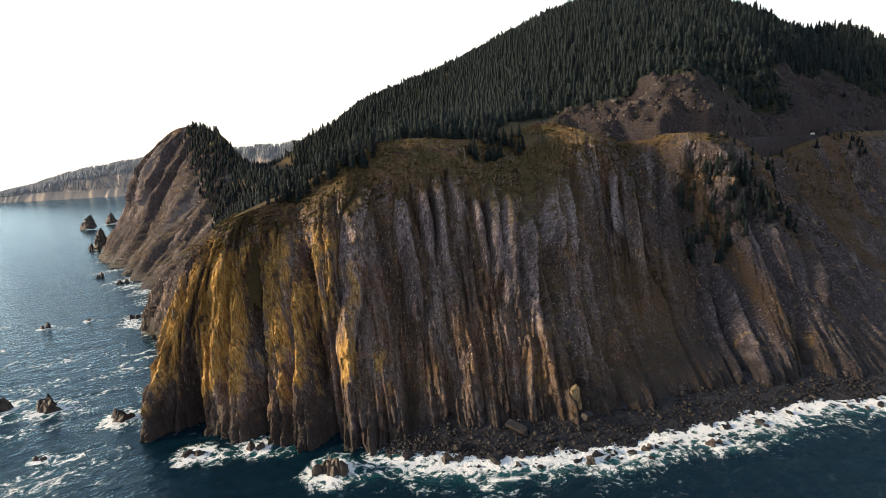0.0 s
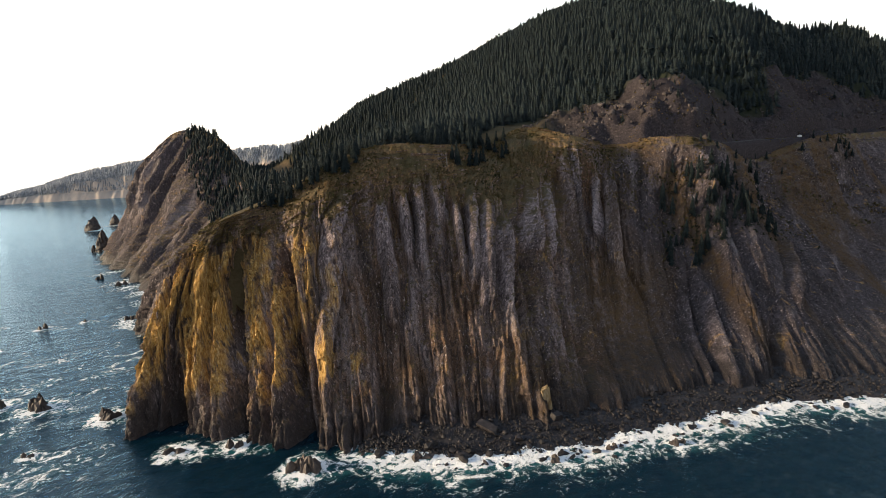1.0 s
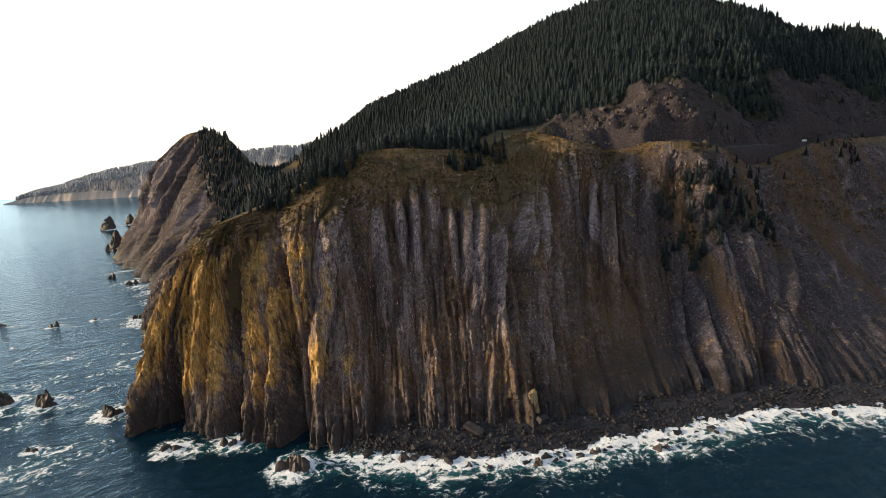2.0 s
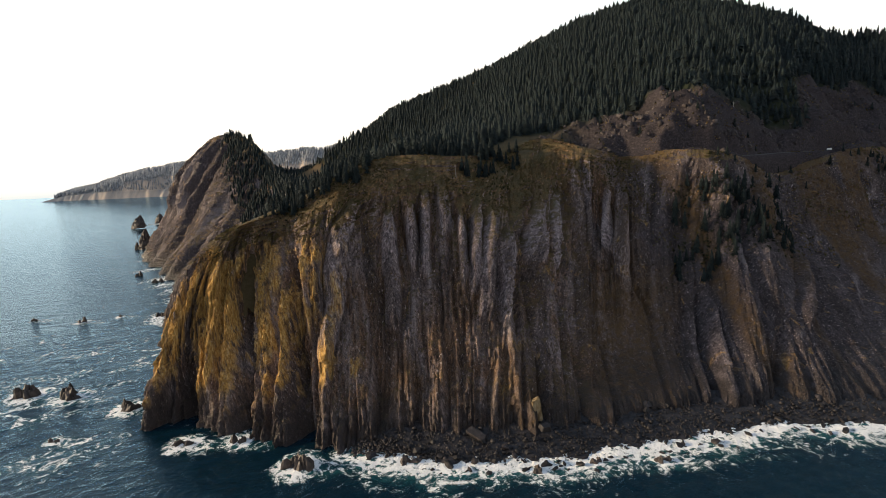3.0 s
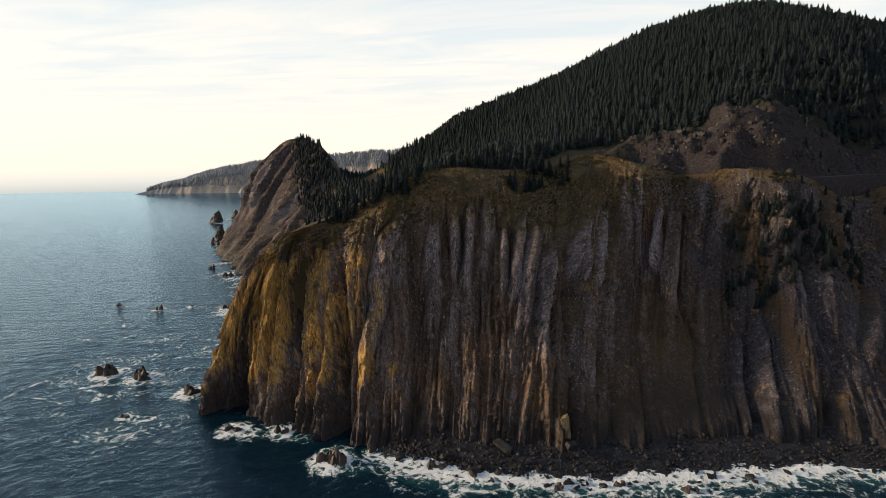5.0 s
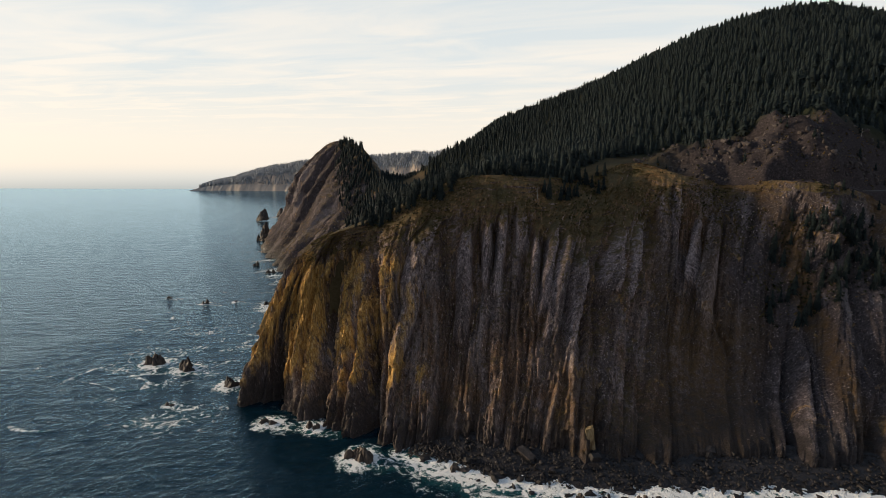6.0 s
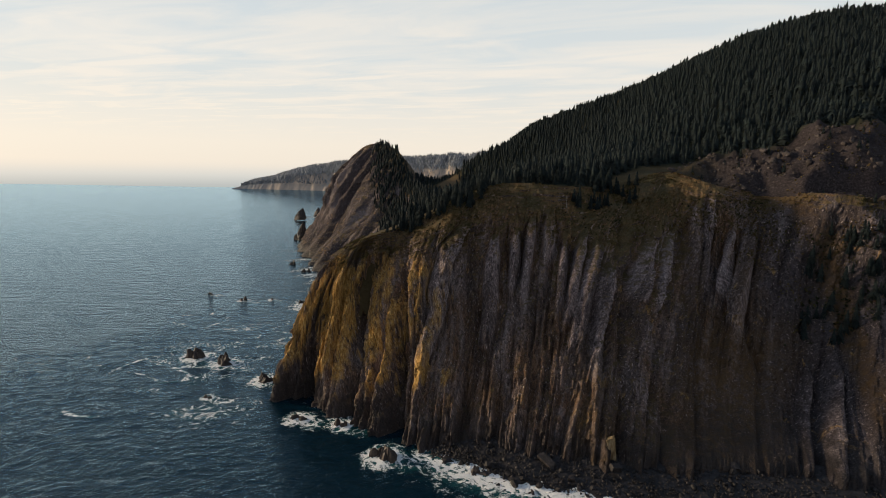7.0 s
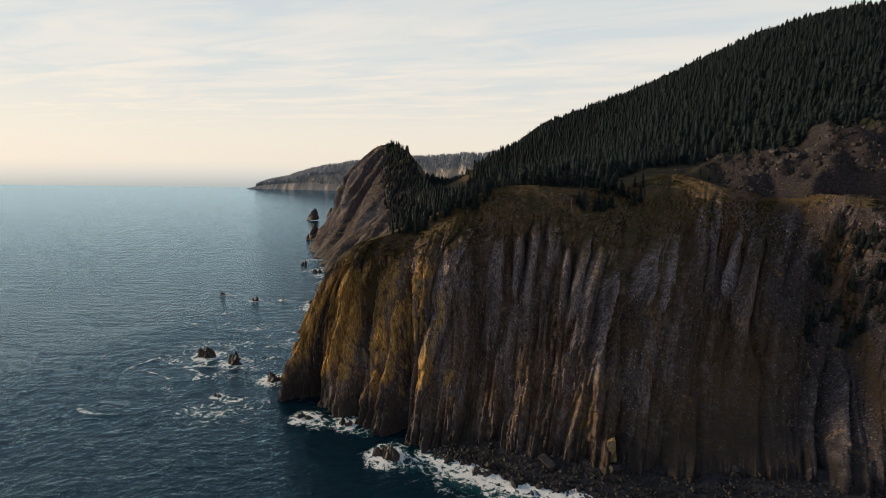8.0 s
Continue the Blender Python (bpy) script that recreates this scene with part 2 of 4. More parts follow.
def water_material():
    m = Mat("sea_water", 0.5, 0.0)
    m.b.inputs["IOR"].default_value = 1.333
    foam = m.attr("foam")
    lace = m.noise(0.075, 8, 0.66, (1, 1, 1), 2.2, 3)
    lace2 = m.noise(0.42, 6, 0.7, (1, 1, 1), 1.8, 8)
    both = m.math("ADD", m.math("MULTIPLY", lace, 0.62), m.math("MULTIPLY", lace2, 0.38))
    # foam drawn out into a web round dark pools
    cells = m.t.nodes.new("ShaderNodeTexVoronoi")
    cells.feature = "DISTANCE_TO_EDGE"
    cells.inputs["Scale"].default_value = 0.19
    warp_ = m.t.nodes.new("ShaderNodeVectorMath")
    warp_.operation = "MULTIPLY_ADD"
    wob = m.t.nodes.new("ShaderNodeTexNoise")
    wob.inputs["Scale"].default_value = 0.3
    m.link(m.geo.outputs["Position"], wob.inputs["Vector"])
    m.link(wob.outputs["Color"], warp_.inputs[0])
    warp_.inputs[1].default_value = (5, 5, 5)
    m.link(m.geo.outputs["Position"], warp_.inputs[2])
    m.link(warp_.outputs[0], cells.inputs["Vector"])
    both = m.math("SUBTRACT", m.math("ADD", both, 0.03), m.math("MULTIPLY", m.step(cells.outputs["Distance"], 0.08, 0.42), 0.15))
    mask = m.step(m.math("ADD", foam, m.math("MULTIPLY", m.math("SUBTRACT", both, 0.5), 4.4)), 0.50, 0.86)
    mask = m.math("MULTIPLY", mask, m.step(foam, 0.04, 0.30))
    turq = m.step(m.math("ADD", foam, m.math("MULTIPLY", m.math("SUBTRACT", lace, 0.5), 1.0)), 0.22, 0.75)
    deep = m.mix(turq, m.mix(m.noise(0.01, 3, 0.5, seed=4), (0.001, 0.011, 0.019), (0.002, 0.017, 0.029)), (0.020, 0.100, 0.104))
    m.color(m.mix(mask, deep, (0.90, 0.91, 0.90)))
    swell = m.noise(0.05, 5, 0.55, (0.45, 1.6, 1), 0.5, 0, 20)
    chop = m.noise(0.30, 5, 0.62, (0.85, 1.25, 1), 0.8, 3, 48)
    ripple = m.noise(1.0, 4, 0.6, (0.85, 1.25, 1), 0.3, 6, 60)
    h = m.math("ADD", m.math("MULTIPLY", chop, 0.70), m.math("MULTIPLY", ripple, 0.24))
    shoal = m.t.nodes.new("ShaderNodeVectorMath")
    shoal.operation = "DISTANCE"
    shoal.inputs[1].default_value = (110, 160, 0)
    m.link(m.geo.outputs["Position"], shoal.inputs[0])
    h = m.math("MULTIPLY", h, m.math("ADD", 1.0, m.math("MULTIPLY", m.step(shoal.outputs["Value"], 210, 90), 1.5)))
    n_ = m.t.nodes.new("ShaderNodeVectorMath")
    n_.operation = "LENGTH"
    m.link(m.geo.outputs["Position"], n_.inputs[0])
    h = m.math("MULTIPLY", h, m.math("SUBTRACT", 1.0, m.math("MULTIPLY", m.step(n_.outputs["Value"], 300, 1600), 0.86)))
    h = m.math("ADD", h, m.math("MULTIPLY", swell, m.math("SUBTRACT", 1.9, m.math("MULTIPLY", m.step(n_.outputs["Value"], 300, 2600), 1.3))))
    m.bump(m.math("ADD", h, m.math("MULTIPLY", mask, 0.25)), 1.0, 1.0)
    # blue-green gloss over the water's own colour, none on the foam
    gloss, fres, both_ = m.t.nodes.new("ShaderNodeBsdfGlossy"), m.t.nodes.new("ShaderNodeFresnel"), m.t.nodes.new("ShaderNodeMixShader")
    gloss.inputs["Color"].default_value, gloss.inputs["Roughness"].default_value = (0.58, 0.81, 1.0, 1), 0.09
    fres.inputs["IOR"].default_value = 1.333
    normal = m.b.inputs["Normal"].links[0].from_socket
    m.link(normal, gloss.inputs["Normal"])
    m.link(normal, fres.inputs["Normal"])
    m.link(m.math("MULTIPLY", fres.outputs[0], m.math("SUBTRACT", 1.0, mask)), both_.inputs[0])
    m.link(m.b.outputs[0], both_.inputs[1])
    m.link(gloss.outputs[0], both_.inputs[2])
    m.link(both_.outputs[0], m.t.nodes["Material Output"].inputs["Surface"])
    return m.m


def plain(name, stops, scale, rough=0.9, spec=0.2, bump=0.4, vary=0.25, stretch=(1, 1, 1)):
    m = Mat(name, rough, spec)
    n = m.noise(scale, 5, 0.6, stretch)
    c = m.ramp(n, *stops)
    info = m.t.nodes.new("ShaderNodeObjectInfo")
    isl = m.math("FRACT", m.math("ADD", info.outputs["Random"], m.geo.outputs["Random Per Island"]), 0)
    c = m.mix(m.math("MULTIPLY", isl, vary * 2), c, (0, 0, 0))
    m.color(c)
    m.bump(n, bump, 0.2)
    return m.m


MAT_CLIFF = cliff_material()
MAT_HILL = hill_material()
MAT_SEA = water_material()
MAT_NEEDLE = plain("spruce_needles", ((0.3, (0.010, 0.018, 0.020)), (0.5, (0.018, 0.028, 0.029)), (0.75, (0.034, 0.045, 0.037))), 0.35, 0.85, 0.2, 0.6, 0.3)
# cape trees: distance haze put into the colour as pale blue-grey
MAT_HAZEWOOD = plain("haze_wood", ((0.3, (0.32, 0.345, 0.37)), (0.5, (0.41, 0.43, 0.455)), (0.75, (0.50, 0.51, 0.52))), 0.02, 0.95, 0.1, 0.2, 0.15)
MAT_BARK = plain("bark", ((0.3, (0.05, 0.035, 0.025)), (0.7, (0.12, 0.09, 0.07))), 1.5)
MAT_DEAD = plain("bleached_wood", ((0.3, (0.34, 0.31, 0.27)), (0.7, (0.55, 0.52, 0.47))), 2.0)
MAT_BOULDER = plain("beach_boulder", ((0.3, (0.009, 0.008, 0.009)), (0.5, (0.018, 0.0155, 0.017)), (0.75, (0.060, 0.052, 0.053))), 0.5, 0.65, 0.4, 0.7, 0.35)
MAT_CRAG = plain("crag_rock", ((0.3, (0.034, 0.029, 0.028)), (0.5, (0.064, 0.054, 0.053)), (0.72, (0.135, 0.118, 0.115))), 0.35, 0.9, 0.2, 0.9, 0.2)
MAT_SEAROCK = plain("sea_rock", ((0.3, (0.020, 0.016, 0.015)), (0.55, (0.050, 0.038, 0.033)), (0.75, (0.11, 0.085, 0.07))), 0.35, 0.6, 0.4, 0.9, 0.1)

# ---- noise on arrays ----


def hash01(ix, iy, seed):
    h = np.sin(ix * 127.1 + iy * 311.7 + seed * 74.7) * 43758.5453
    return h - np.floor(h)


def vnoise(x, y, seed=0):
    ix, iy = np.floor(x), np.floor(y)
    fx, fy = x - ix, y - iy
    fx, fy = fx * fx * (3 - 2 * fx), fy * fy * (3 - 2 * fy)
    a, b = hash01(ix, iy, seed), hash01(ix + 1, iy, seed)
    c, d = hash01(ix, iy + 1, seed), hash01(ix + 1, iy + 1, seed)
    return (a + (b - a) * fx) + ((c + (d - c) * fx) - (a + (b - a) * fx)) * fy


def fbm(x, y, octaves=4, seed=0):
    total, amp, norm = 0.0, 1.0, 0.0
    for o in range(octaves):
        total = total + amp * vnoise(x * 2 ** o, y * 2 ** o, seed + o * 13)
        norm += amp
        amp *= 0.5
    return total / norm


def ridged(x, y, seed=0):
    return 1 - np.abs(2 * vnoise(x, y, seed) - 1)


def smooth(x, lo, hi):
    t = np.clip((x - lo) / (hi - lo), 0, 1)
    return t * t * (3 - 2 * t)


def spline(knots, at):
    """Catmull-Rom through the rows of knots (n, ...) at the parameters at, in 0 .. n-1."""
    knots = np.asarray(knots, float)
    n = len(knots)
    i = np.clip(np.floor(at).astype(int), 0, n - 2)
    t = (at - i).reshape((-1,) + (1,) * (knots.ndim - 1))
    p0, p1, p2, p3 = (knots[np.clip(i + k, 0, n - 1)] for k in (-1, 0, 1, 2))
    return 0.5 * (2 * p1 + (p2 - p0) * t + (2 * p0 - 5 * p1 + 4 * p2 - p3) * t ** 2 + (3 * p1 - p0 - 3 * p2 + p3) * t ** 3)


def grid_mesh(name, P, material, attrs=None, keep=None, shade=False):
    """A sheet from an array of points (rows, columns, 3), with float attributes on its points."""
    r, c = P.shape[:2]
    idx = np.arange(r * c).reshape(r, c)
    quads = np.stack([idx[:-1, :-1], idx[:-1, 1:], idx[1:, 1:], idx[1:, :-1]], -1).reshape(-1, 4)
    if keep is not None:
        k = keep[:-1, :-1] | keep[:-1, 1:] | keep[1:, 1:] | keep[1:, :-1]
        quads = quads[k.ravel()]
    me = bpy.data.meshes.new(name)
    me.vertices.add(r * c)
    me.vertices.foreach_set("co", P.astype(np.float32).ravel())
    me.loops.add(quads.size)
    me.loops.foreach_set("vertex_index", quads.astype(np.int32).ravel())
    me.polygons.add(len(quads))
    me.polygons.foreach_set("loop_start", np.arange(0, quads.size, 4, dtype=np.int32))
    if shade:
        me.polygons.foreach_set("use_smooth", np.ones(len(quads), dtype=bool))
    for key, v in (attrs or {}).items():
        a = me.attributes.new(key, "FLOAT", "POINT")
        a.data.foreach_set("value", v.astype(np.float32).ravel())
    me.update(calc_edges=True)
    me.validate()
    me.materials.append(material)
    return me


# ---- the coast: stations from the far headland round the promontory and along the beach ----
# each: foot, lower face, upper face, rim
COAST = [
    [(-800, 1400, 0), (-760, 1410, 40), (-720, 1420, 90), (-660, 1430, 110)],
    [(-660, 1060, 0), (-625, 1075, 60), (-595, 1085, 120), (-545, 1095, 175)],
    [(-610, 890, 0), (-578, 905, 70), (-556, 935, 150), (-505, 960, 205)],
    [(-520, 770, 0), (-498, 820, 60), (-475, 870, 140), (-450, 930, 212)],
    [(-425, 660, 0), (-405, 720, 60), (-390, 785, 124), (-372, 868, 190)],
    [(-375, 600, 0), (-345, 665, 42), (-330, 720, 86), (-312, 795, 136)],
    [(-312, 505, 0), (-285, 540, 30), (-262, 600, 75), (-230, 660, 112)],
    [(-277, 435, 0), (-265, 442, 38), (-250, 455, 62), (-205, 500, 80)],
    [(-236, 385, 0), (-227, 388, 40), (-206, 396, 72), (-168, 415, 94)],
    [(-190, 310, 0), (-182, 308, 40), (-168, 312, 80), (-140, 325, 105)],
    [(-163, 244, 0), (-161, 255, 30), (-140, 266, 80), (-130, 284, 104)],
    [(-138, 243, 0), (-128, 263, 55), (-117, 274, 90), (-108, 296, 112)],
    [(-104, 229, 0), (-103, 262, 52), (-97, 283, 90), (-92, 316, 118)],
    [(-66, 219, 0), (-70, 254, 40), (-58, 270, 92), (-62, 330, 136)],
    [(-30, 216, 0), (-34, 262, 50), (-38, 298, 98), (-30, 358, 147)],
    [(0, 226, 2), (-8, 264, 42), (0, 309, 94), (14, 368, 145)],
    [(30, 226, 4), (22, 266, 42), (44, 312, 92), (52, 408, 145)],
    [(62, 231, 6), (60, 270, 42), (80, 345, 93), (86, 440, 157)],
    [(94, 242, 7), (98, 286, 24), (116, 380, 94), (128, 426, 147)],
    [(127, 256, 7), (127, 305, 26), (142, 368, 76), (162, 460, 141)],
    [(160, 259, 7), (176, 312, 28), (198, 374, 74), (206, 432, 142)],
    [(200, 264, 7), (220, 318, 44), (234, 388, 94), (246, 434, 138)],
    [(242, 265, 7), (270, 335, 34), (292, 412, 74), (308, 478, 122)],
    [(310, 280, 7), (345, 372, 32), (388, 462, 74), (392, 512, 136)],
    [(430, 310, 7), (470, 405, 35), (500, 500, 85), (500, 570, 138)],
    [(620, 350, 7), (680, 450, 40), (720, 560, 90), (720, 640, 145)],
    [(1000, 420, 7), (1040, 540, 40), (1060, 640, 90), (1060, 740, 145)],
]


def coast_surface():
    S = np.array(COAST, float)
    n = len(S)
    # more samples where the coast is nearer
    per = np.linalg.norm(np.diff(S[:, 0, :2], axis=0), axis=1)
    step = np.array([7, 5, 4, 3.4, 2.6, 2.4, 1.8, 1.6, 1.2, 0.8] + [0.5] * 12 + [1.0, 2.0, 4.0, 8.0])
    at = np.concatenate([i + np.arange(0, 1, 1 / max(2, round(per[i] / step[i]))) for i in range(n - 1)] + [np.array([n - 1.0])])
    C = spline(S, at)                                   # (columns, 4, 3)
    run = C[:, 3, :2] - C[:, 0, :2]
    run /= np.linalg.norm(run, axis=1, keepdims=True)
    below = C[:, 0] - np.c_[run * 5, np.full(len(C), 9)]
    over = C[:, 3] + np.c_[run * 14, np.full(len(C), 1.0)]
    under = C[:, 3] + np.c_[run * 40, np.full(len(C), -14)]
    K = np.stack([below, C[:, 0], C[:, 1], C[:, 2], C[:, 3], over, under], 1)
    v = np.concatenate([np.linspace(0, 1, 8)[:-1], np.linspace(1, 4, 320)[:-1], np.linspace(4, 6, 30)])
    P = spline(K.transpose(1, 0, 2), v)                 # (rows, columns, 3)
    arc = np.concatenate([[0], np.cumsum(np.linalg.norm(np.diff(C[:, 1, :2], axis=0), axis=1))])
    return P, arc, v, at


P, arc, v, at = coast_surface()
A = np.broadcast_to(arc, P.shape[:2])
V = np.broadcast_to(v[:, None], P.shape[:2])
Z = P[..., 2]
du = np.gradient(P, axis=1)
out = np.stack([du[..., 1], -du[..., 0]], -1)
out /= np.linalg.norm(out, axis=-1, keepdims=True) + 1e-9
k = 25
pad = np.pad(out, ((0, 0), (k, k), (0, 0)), mode="edge")
cs = np.cumsum(pad, axis=1)
out = cs[:, 2 * k:] - cs[:, :-2 * k]
out = out[:, :P.shape[1]]
out /= np.linalg.norm(out, axis=-1, keepdims=True) + 1e-9
ARC0 = float(np.interp(10.0, at, arc))                  # arc length at the toe of the promontory
U = A - ARC0
# gullies and buttresses: half width, depth, then (metres east of the toe, height) from top to bottom
GULLIES = [
    (6, 10, (57, 92), (52, 73), (55, 47), (63, 7), (64, 0)),
    (7, 11, (83, 85), (88, 64), (88, 43), (96, 19), (103, 0)),
    (3, 6, (111, 97), (110, 70)),
    (5.5, 10, (129, 116), (132, 76), (133, 55), (139, 29), (146, 8)),
    (5, 8, (22, 26), (28, 0)),
    (2.5, 5, (13, 28), (16, 0)),
    (3.5, 6, (42, 52), (50, 0)),
    (3, 6, (76, 30), (84, 0)),
    (3, 6, (146, 112), (154, 70)),
    (2.5, 5, (167, 126), (169, 80)),
    (2.5, 5, (192, 106), (193, 68)),
    (2, 5, (213, 98), (211, 66)),
    (3, 6, (181, 112), (178, 69), (180, 25)),
    (3, 6, (228, 90), (221, 52), (222, 8)),
    (5, 8, (236, 95), (231, 49), (233, 4)),
    (3, 5, (252, 58), (248, 22)),
    (2.5, 5, (268, 128), (263, 90)),
    (3, 8, (321, 110), (307, 66), (307, 52), (315, 32), (304, 8)),
    (3.5, 8, (352, 46), (332, 4)),
    (5, 8, (397, 80), (389, 30), (371, 8)),
    (4, 7, (462, 84), (430, 30)),
]
RIBS = [
    (6, -6, (84, 66), (84, 32), (90, 0)),
    (6, -6, (106, 52), (110, 30), (122, 0)),
    (4, -4, (157, 66), (160, 20)),
    (4, -4, (177, 53), (175, 12)),
    (4, -5, (216, 50), (223, 5)),
    (5, -5, (54, 95), (45, 55), (52, 0)),
    (5, -5, (66, 100), (72, 50)),
    (5, -5, (34, 84), (38, 50), (36, 20)), (5, -4, (5, 24), (4, 0)),
    (6, -6, (322, 132), (306, 72)),
]
# the clean rounded columns that stand out of the grassy upper face, and those farther east
COLUMNS = [
    (6.0, -3, (119, 121), (115, 108), (114, 66), (107, 38)),
    (5.0, -5, (138, 113), (144, 75), (146, 52)),
    (3.8, -4, (151, 117), (156, 84)),
    (3.8, -4, (160, 127), (163, 80)),
    (5.0, -5, (172, 130), (177, 102)),
    (3.4, -4, (186, 110), (190, 74)),
    (4.2, -4, (199, 117), (196, 68)),
    (5.8, -6, (210, 110), (203, 55)),
    (5.2, -6, (219, 96), (214, 55)),
    (3.8, -4, (244, 114), (240, 80)),
    (3.2, -4, (258, 119), (251, 74)),
    (5.5, -6, (279, 142), (274, 72)),
    (4.0, -5, (288, 143), (279, 80)),
    (4.5, -5, (302, 117), (295, 80)),
    (6.5, -6, (319, 124), (300, 62)),
    (3.0, -5, (342, 38), (328, 6)),
    (3.6, -5, (356, 44), (339, 6)),
    (6, -6, (442, 64), (412, 36)),
    (8, -7, (392, 139), (388, 106)),
    (7, -6, (414, 134), (405, 100)),
    (7, -6, (438, 130), (427, 96)),
]
front = smooth(np.broadcast_to(at, Z.shape), 9.4, 11.2)
U = U * (1 - front) + (P[..., 0] + 165) * front
warp = U + 3.0 * (vnoise(U / 40, Z / 110, 5) - 0.5) + 1.0 * (vnoise(U / 9, Z / 16, 6) - 0.5)
JAG = 2.0 * (fbm(U / 3.5, Z / 11, 3, 66) - 0.5)
CARVE = np.zeros(Z.shape)
BARE = np.zeros(Z.shape)
for half, deep, *line in GULLIES + RIBS:
    zz, uu = [q[1] for q in line][::-1], [q[0] for q in line][::-1]
    mid = np.interp(Z, zz, uu)
    prof = np.clip(1 - np.abs(warp + 0.6 * JAG - mid) / (half * (1.3 if deep < 0 else 1.0)), 0, 1)
    prof = prof ** 0.8 if deep < 0 else prof ** 0.7
    CARVE -= deep * (1.3 if uu[0] < 145 else 1.0) * prof * smooth(Z, zz[0] - 9, zz[0] + 4) * smooth(Z, zz[-1] + 10, zz[-1] - 3)
for half, deep, *line in COLUMNS:
    zz, uu = [q[1] for q in line][::-1], [q[0] for q in line][::-1]
    mid = np.interp(Z, zz, uu)
    wide = half * (0.55 + 0.45 * smooth(Z, zz[-1] + 2, zz[-1] - 16))
    prof = np.sqrt(np.clip(1 - ((warp + 0.5 * JAG - mid) / wide) ** 2, 0, 1))
    prof = prof * smooth(Z, zz[0] - 10, zz[0] + 6) * smooth(Z + 2 * JAG, zz[-1] + 3, zz[-1] - 3)
    CARVE -= 1.25 * deep * prof
    side = np.abs(warp + 0.5 * JAG - mid) / wide
    CARVE -= 3.2 * smooth(side, 1.9, 1.25) * smooth(side, 0.75, 1.1) * smooth(Z, zz[0] - 6, zz[0] + 6) * smooth(Z, zz[-1] + 3, zz[-1] - 5)
    BARE = np.maximum(BARE, prof)


def cracks(x, y, seed):
    """Rounded columns parted by sharp cracks: 0 on a column's nose, down to -1 in the crack."""
    return -ridged(x, y, seed) ** 3


skew = warp - np.interp(U, [-40, 0, 60, 150, 185, 205, 290, 380], [0, -0.1, -0.18, -0.15, -0.08, 0.1, 0.2, 0.4]) * (Z - 40) + JAG * 0.4
atb0 = np.broadcast_to(at, Z.shape)
rib = 9.0 * cracks(skew / 40, Z / 400, 11) * np.maximum(smooth(U, 0, -60), smooth(U, 300, 340))
rib = rib + 4.6 * cracks(skew / 17, Z / 260, 12)
rib = rib - 3.6 * ridged(skew / 9.0, Z / 170, 13) ** 6
rib = rib - 2.8 * ridged(skew / 4.3 + 0.3, Z / 90, 14) ** 4
rib = rib - 1.7 * ridged(skew / 2.2 + 0.6, Z / 45, 15) ** 3
# jointed columns: each steps in and out by itself, and breaks off at its own heights
for width, tall, amount, seed in ((5.6, 42, 2.8, 17), (2.6, 15, 2.5, 27), (1.4, 6.5, 1.9, 37), (0.9, 3.4, 1.2, 47)):
    edge = skew / width + 0.35 * vnoise(skew / width * 1.7, Z / (3 * tall), seed)
    col = np.floor(edge)
    rib = rib + amount * (hash01(col, np.floor(Z / tall + 7 * hash01(col, 0, seed)), seed + 1) - 0.5)
blocky = skew + 0.8 * (vnoise(skew / 3, Z / 6, 57) - 0.5)
rib = rib + 1.3 * (hash01(np.floor(blocky / 1.9), np.floor(Z / 3.6 + 5 * hash01(np.floor(blocky / 1.9), 0, 58)), 59) - 0.5)
rib = rib + 2.2 * (fbm(A / 9, Z / 34, 3, 30) - 0.5) + 1.1 * (fbm(A / 2.2, Z / 8, 2, 31) - 0.5)
east = smooth(atb0, 17.2, 18.4)
rib = rib * (1 - 0.3 * smooth(atb0, 18.8, 20.0)) * (1 - 0.25 * np.clip(BARE, 0, 1)) + CARVE + 2.8
rib = rib + east * (4 * (fbm(A / 8, Z / 26, 4, 88) - 0.5) + 6 * (ridged(A / 24 + 0.5 * vnoise(A / 18, Z / 45, 89), Z / 90, 90) - 0.6))
far_side = smooth(at, 9.5, 7.5)[None, :]
fall = atb0 * 95 + 16 * (fbm(atb0 * 1.6, Z / 70, 3, 74) - 0.5)
def gullied(q):
    return np.abs(2 * (q - np.floor(q)) - 1)      # 0 on a crest, 1 in a gully, evenly spaced


relief = -11 * gullied(fall / 46 + 0.35 * vnoise(fall / 90, Z / 160, 71)) ** 2 - 10 * ridged(fall / 15 + 0.3 * vnoise(fall / 30, Z / 90, 72), Z / 170, 76) ** 3 - 6 * ridged(fall / 6.2, Z / 90, 75) ** 3
relief = relief + 12 * (fbm(fall / 22, Z / 60, 5, 73) - 0.5) + 4
for width, tall, amount, seed in ((17, 210, 5, 117), (8, 130, 4, 127), (3.6, 70, 3, 137)):
    col = np.floor(fall / width + 0.4 * vnoise(fall / width * 1.6, Z / tall, seed))
    relief = relief + amount * (hash01(col, np.floor(Z / tall + 7 * hash01(col, 0, seed)), seed + 1) - 0.5)
rib = rib + far_side * 1.15 * relief * (1 - 0.6 * smooth(atb0, 6.2, 7.2))
fan = smooth(atb0, 18.3, 18.8) * smooth(atb0, 19.7, 19.2) * smooth(Z, 52, 30)
face = smooth(V, 0.0, 0.6) * smooth(V + 0.5 * (vnoise(warp / 7, Z * 0, 21) - 0.5), 3.95, 3.35) * (1 - 0.75 * fan)
DISP = rib * (0.18 + 0.82 * face) * smooth(V, 5.2, 4.2)
DISP = DISP + 5.0 * (fbm(A / 7, V * 14, 4, 35) - 0.5) * smooth(V, 2.8, 3.6) * smooth(V, 5.2, 4.4)
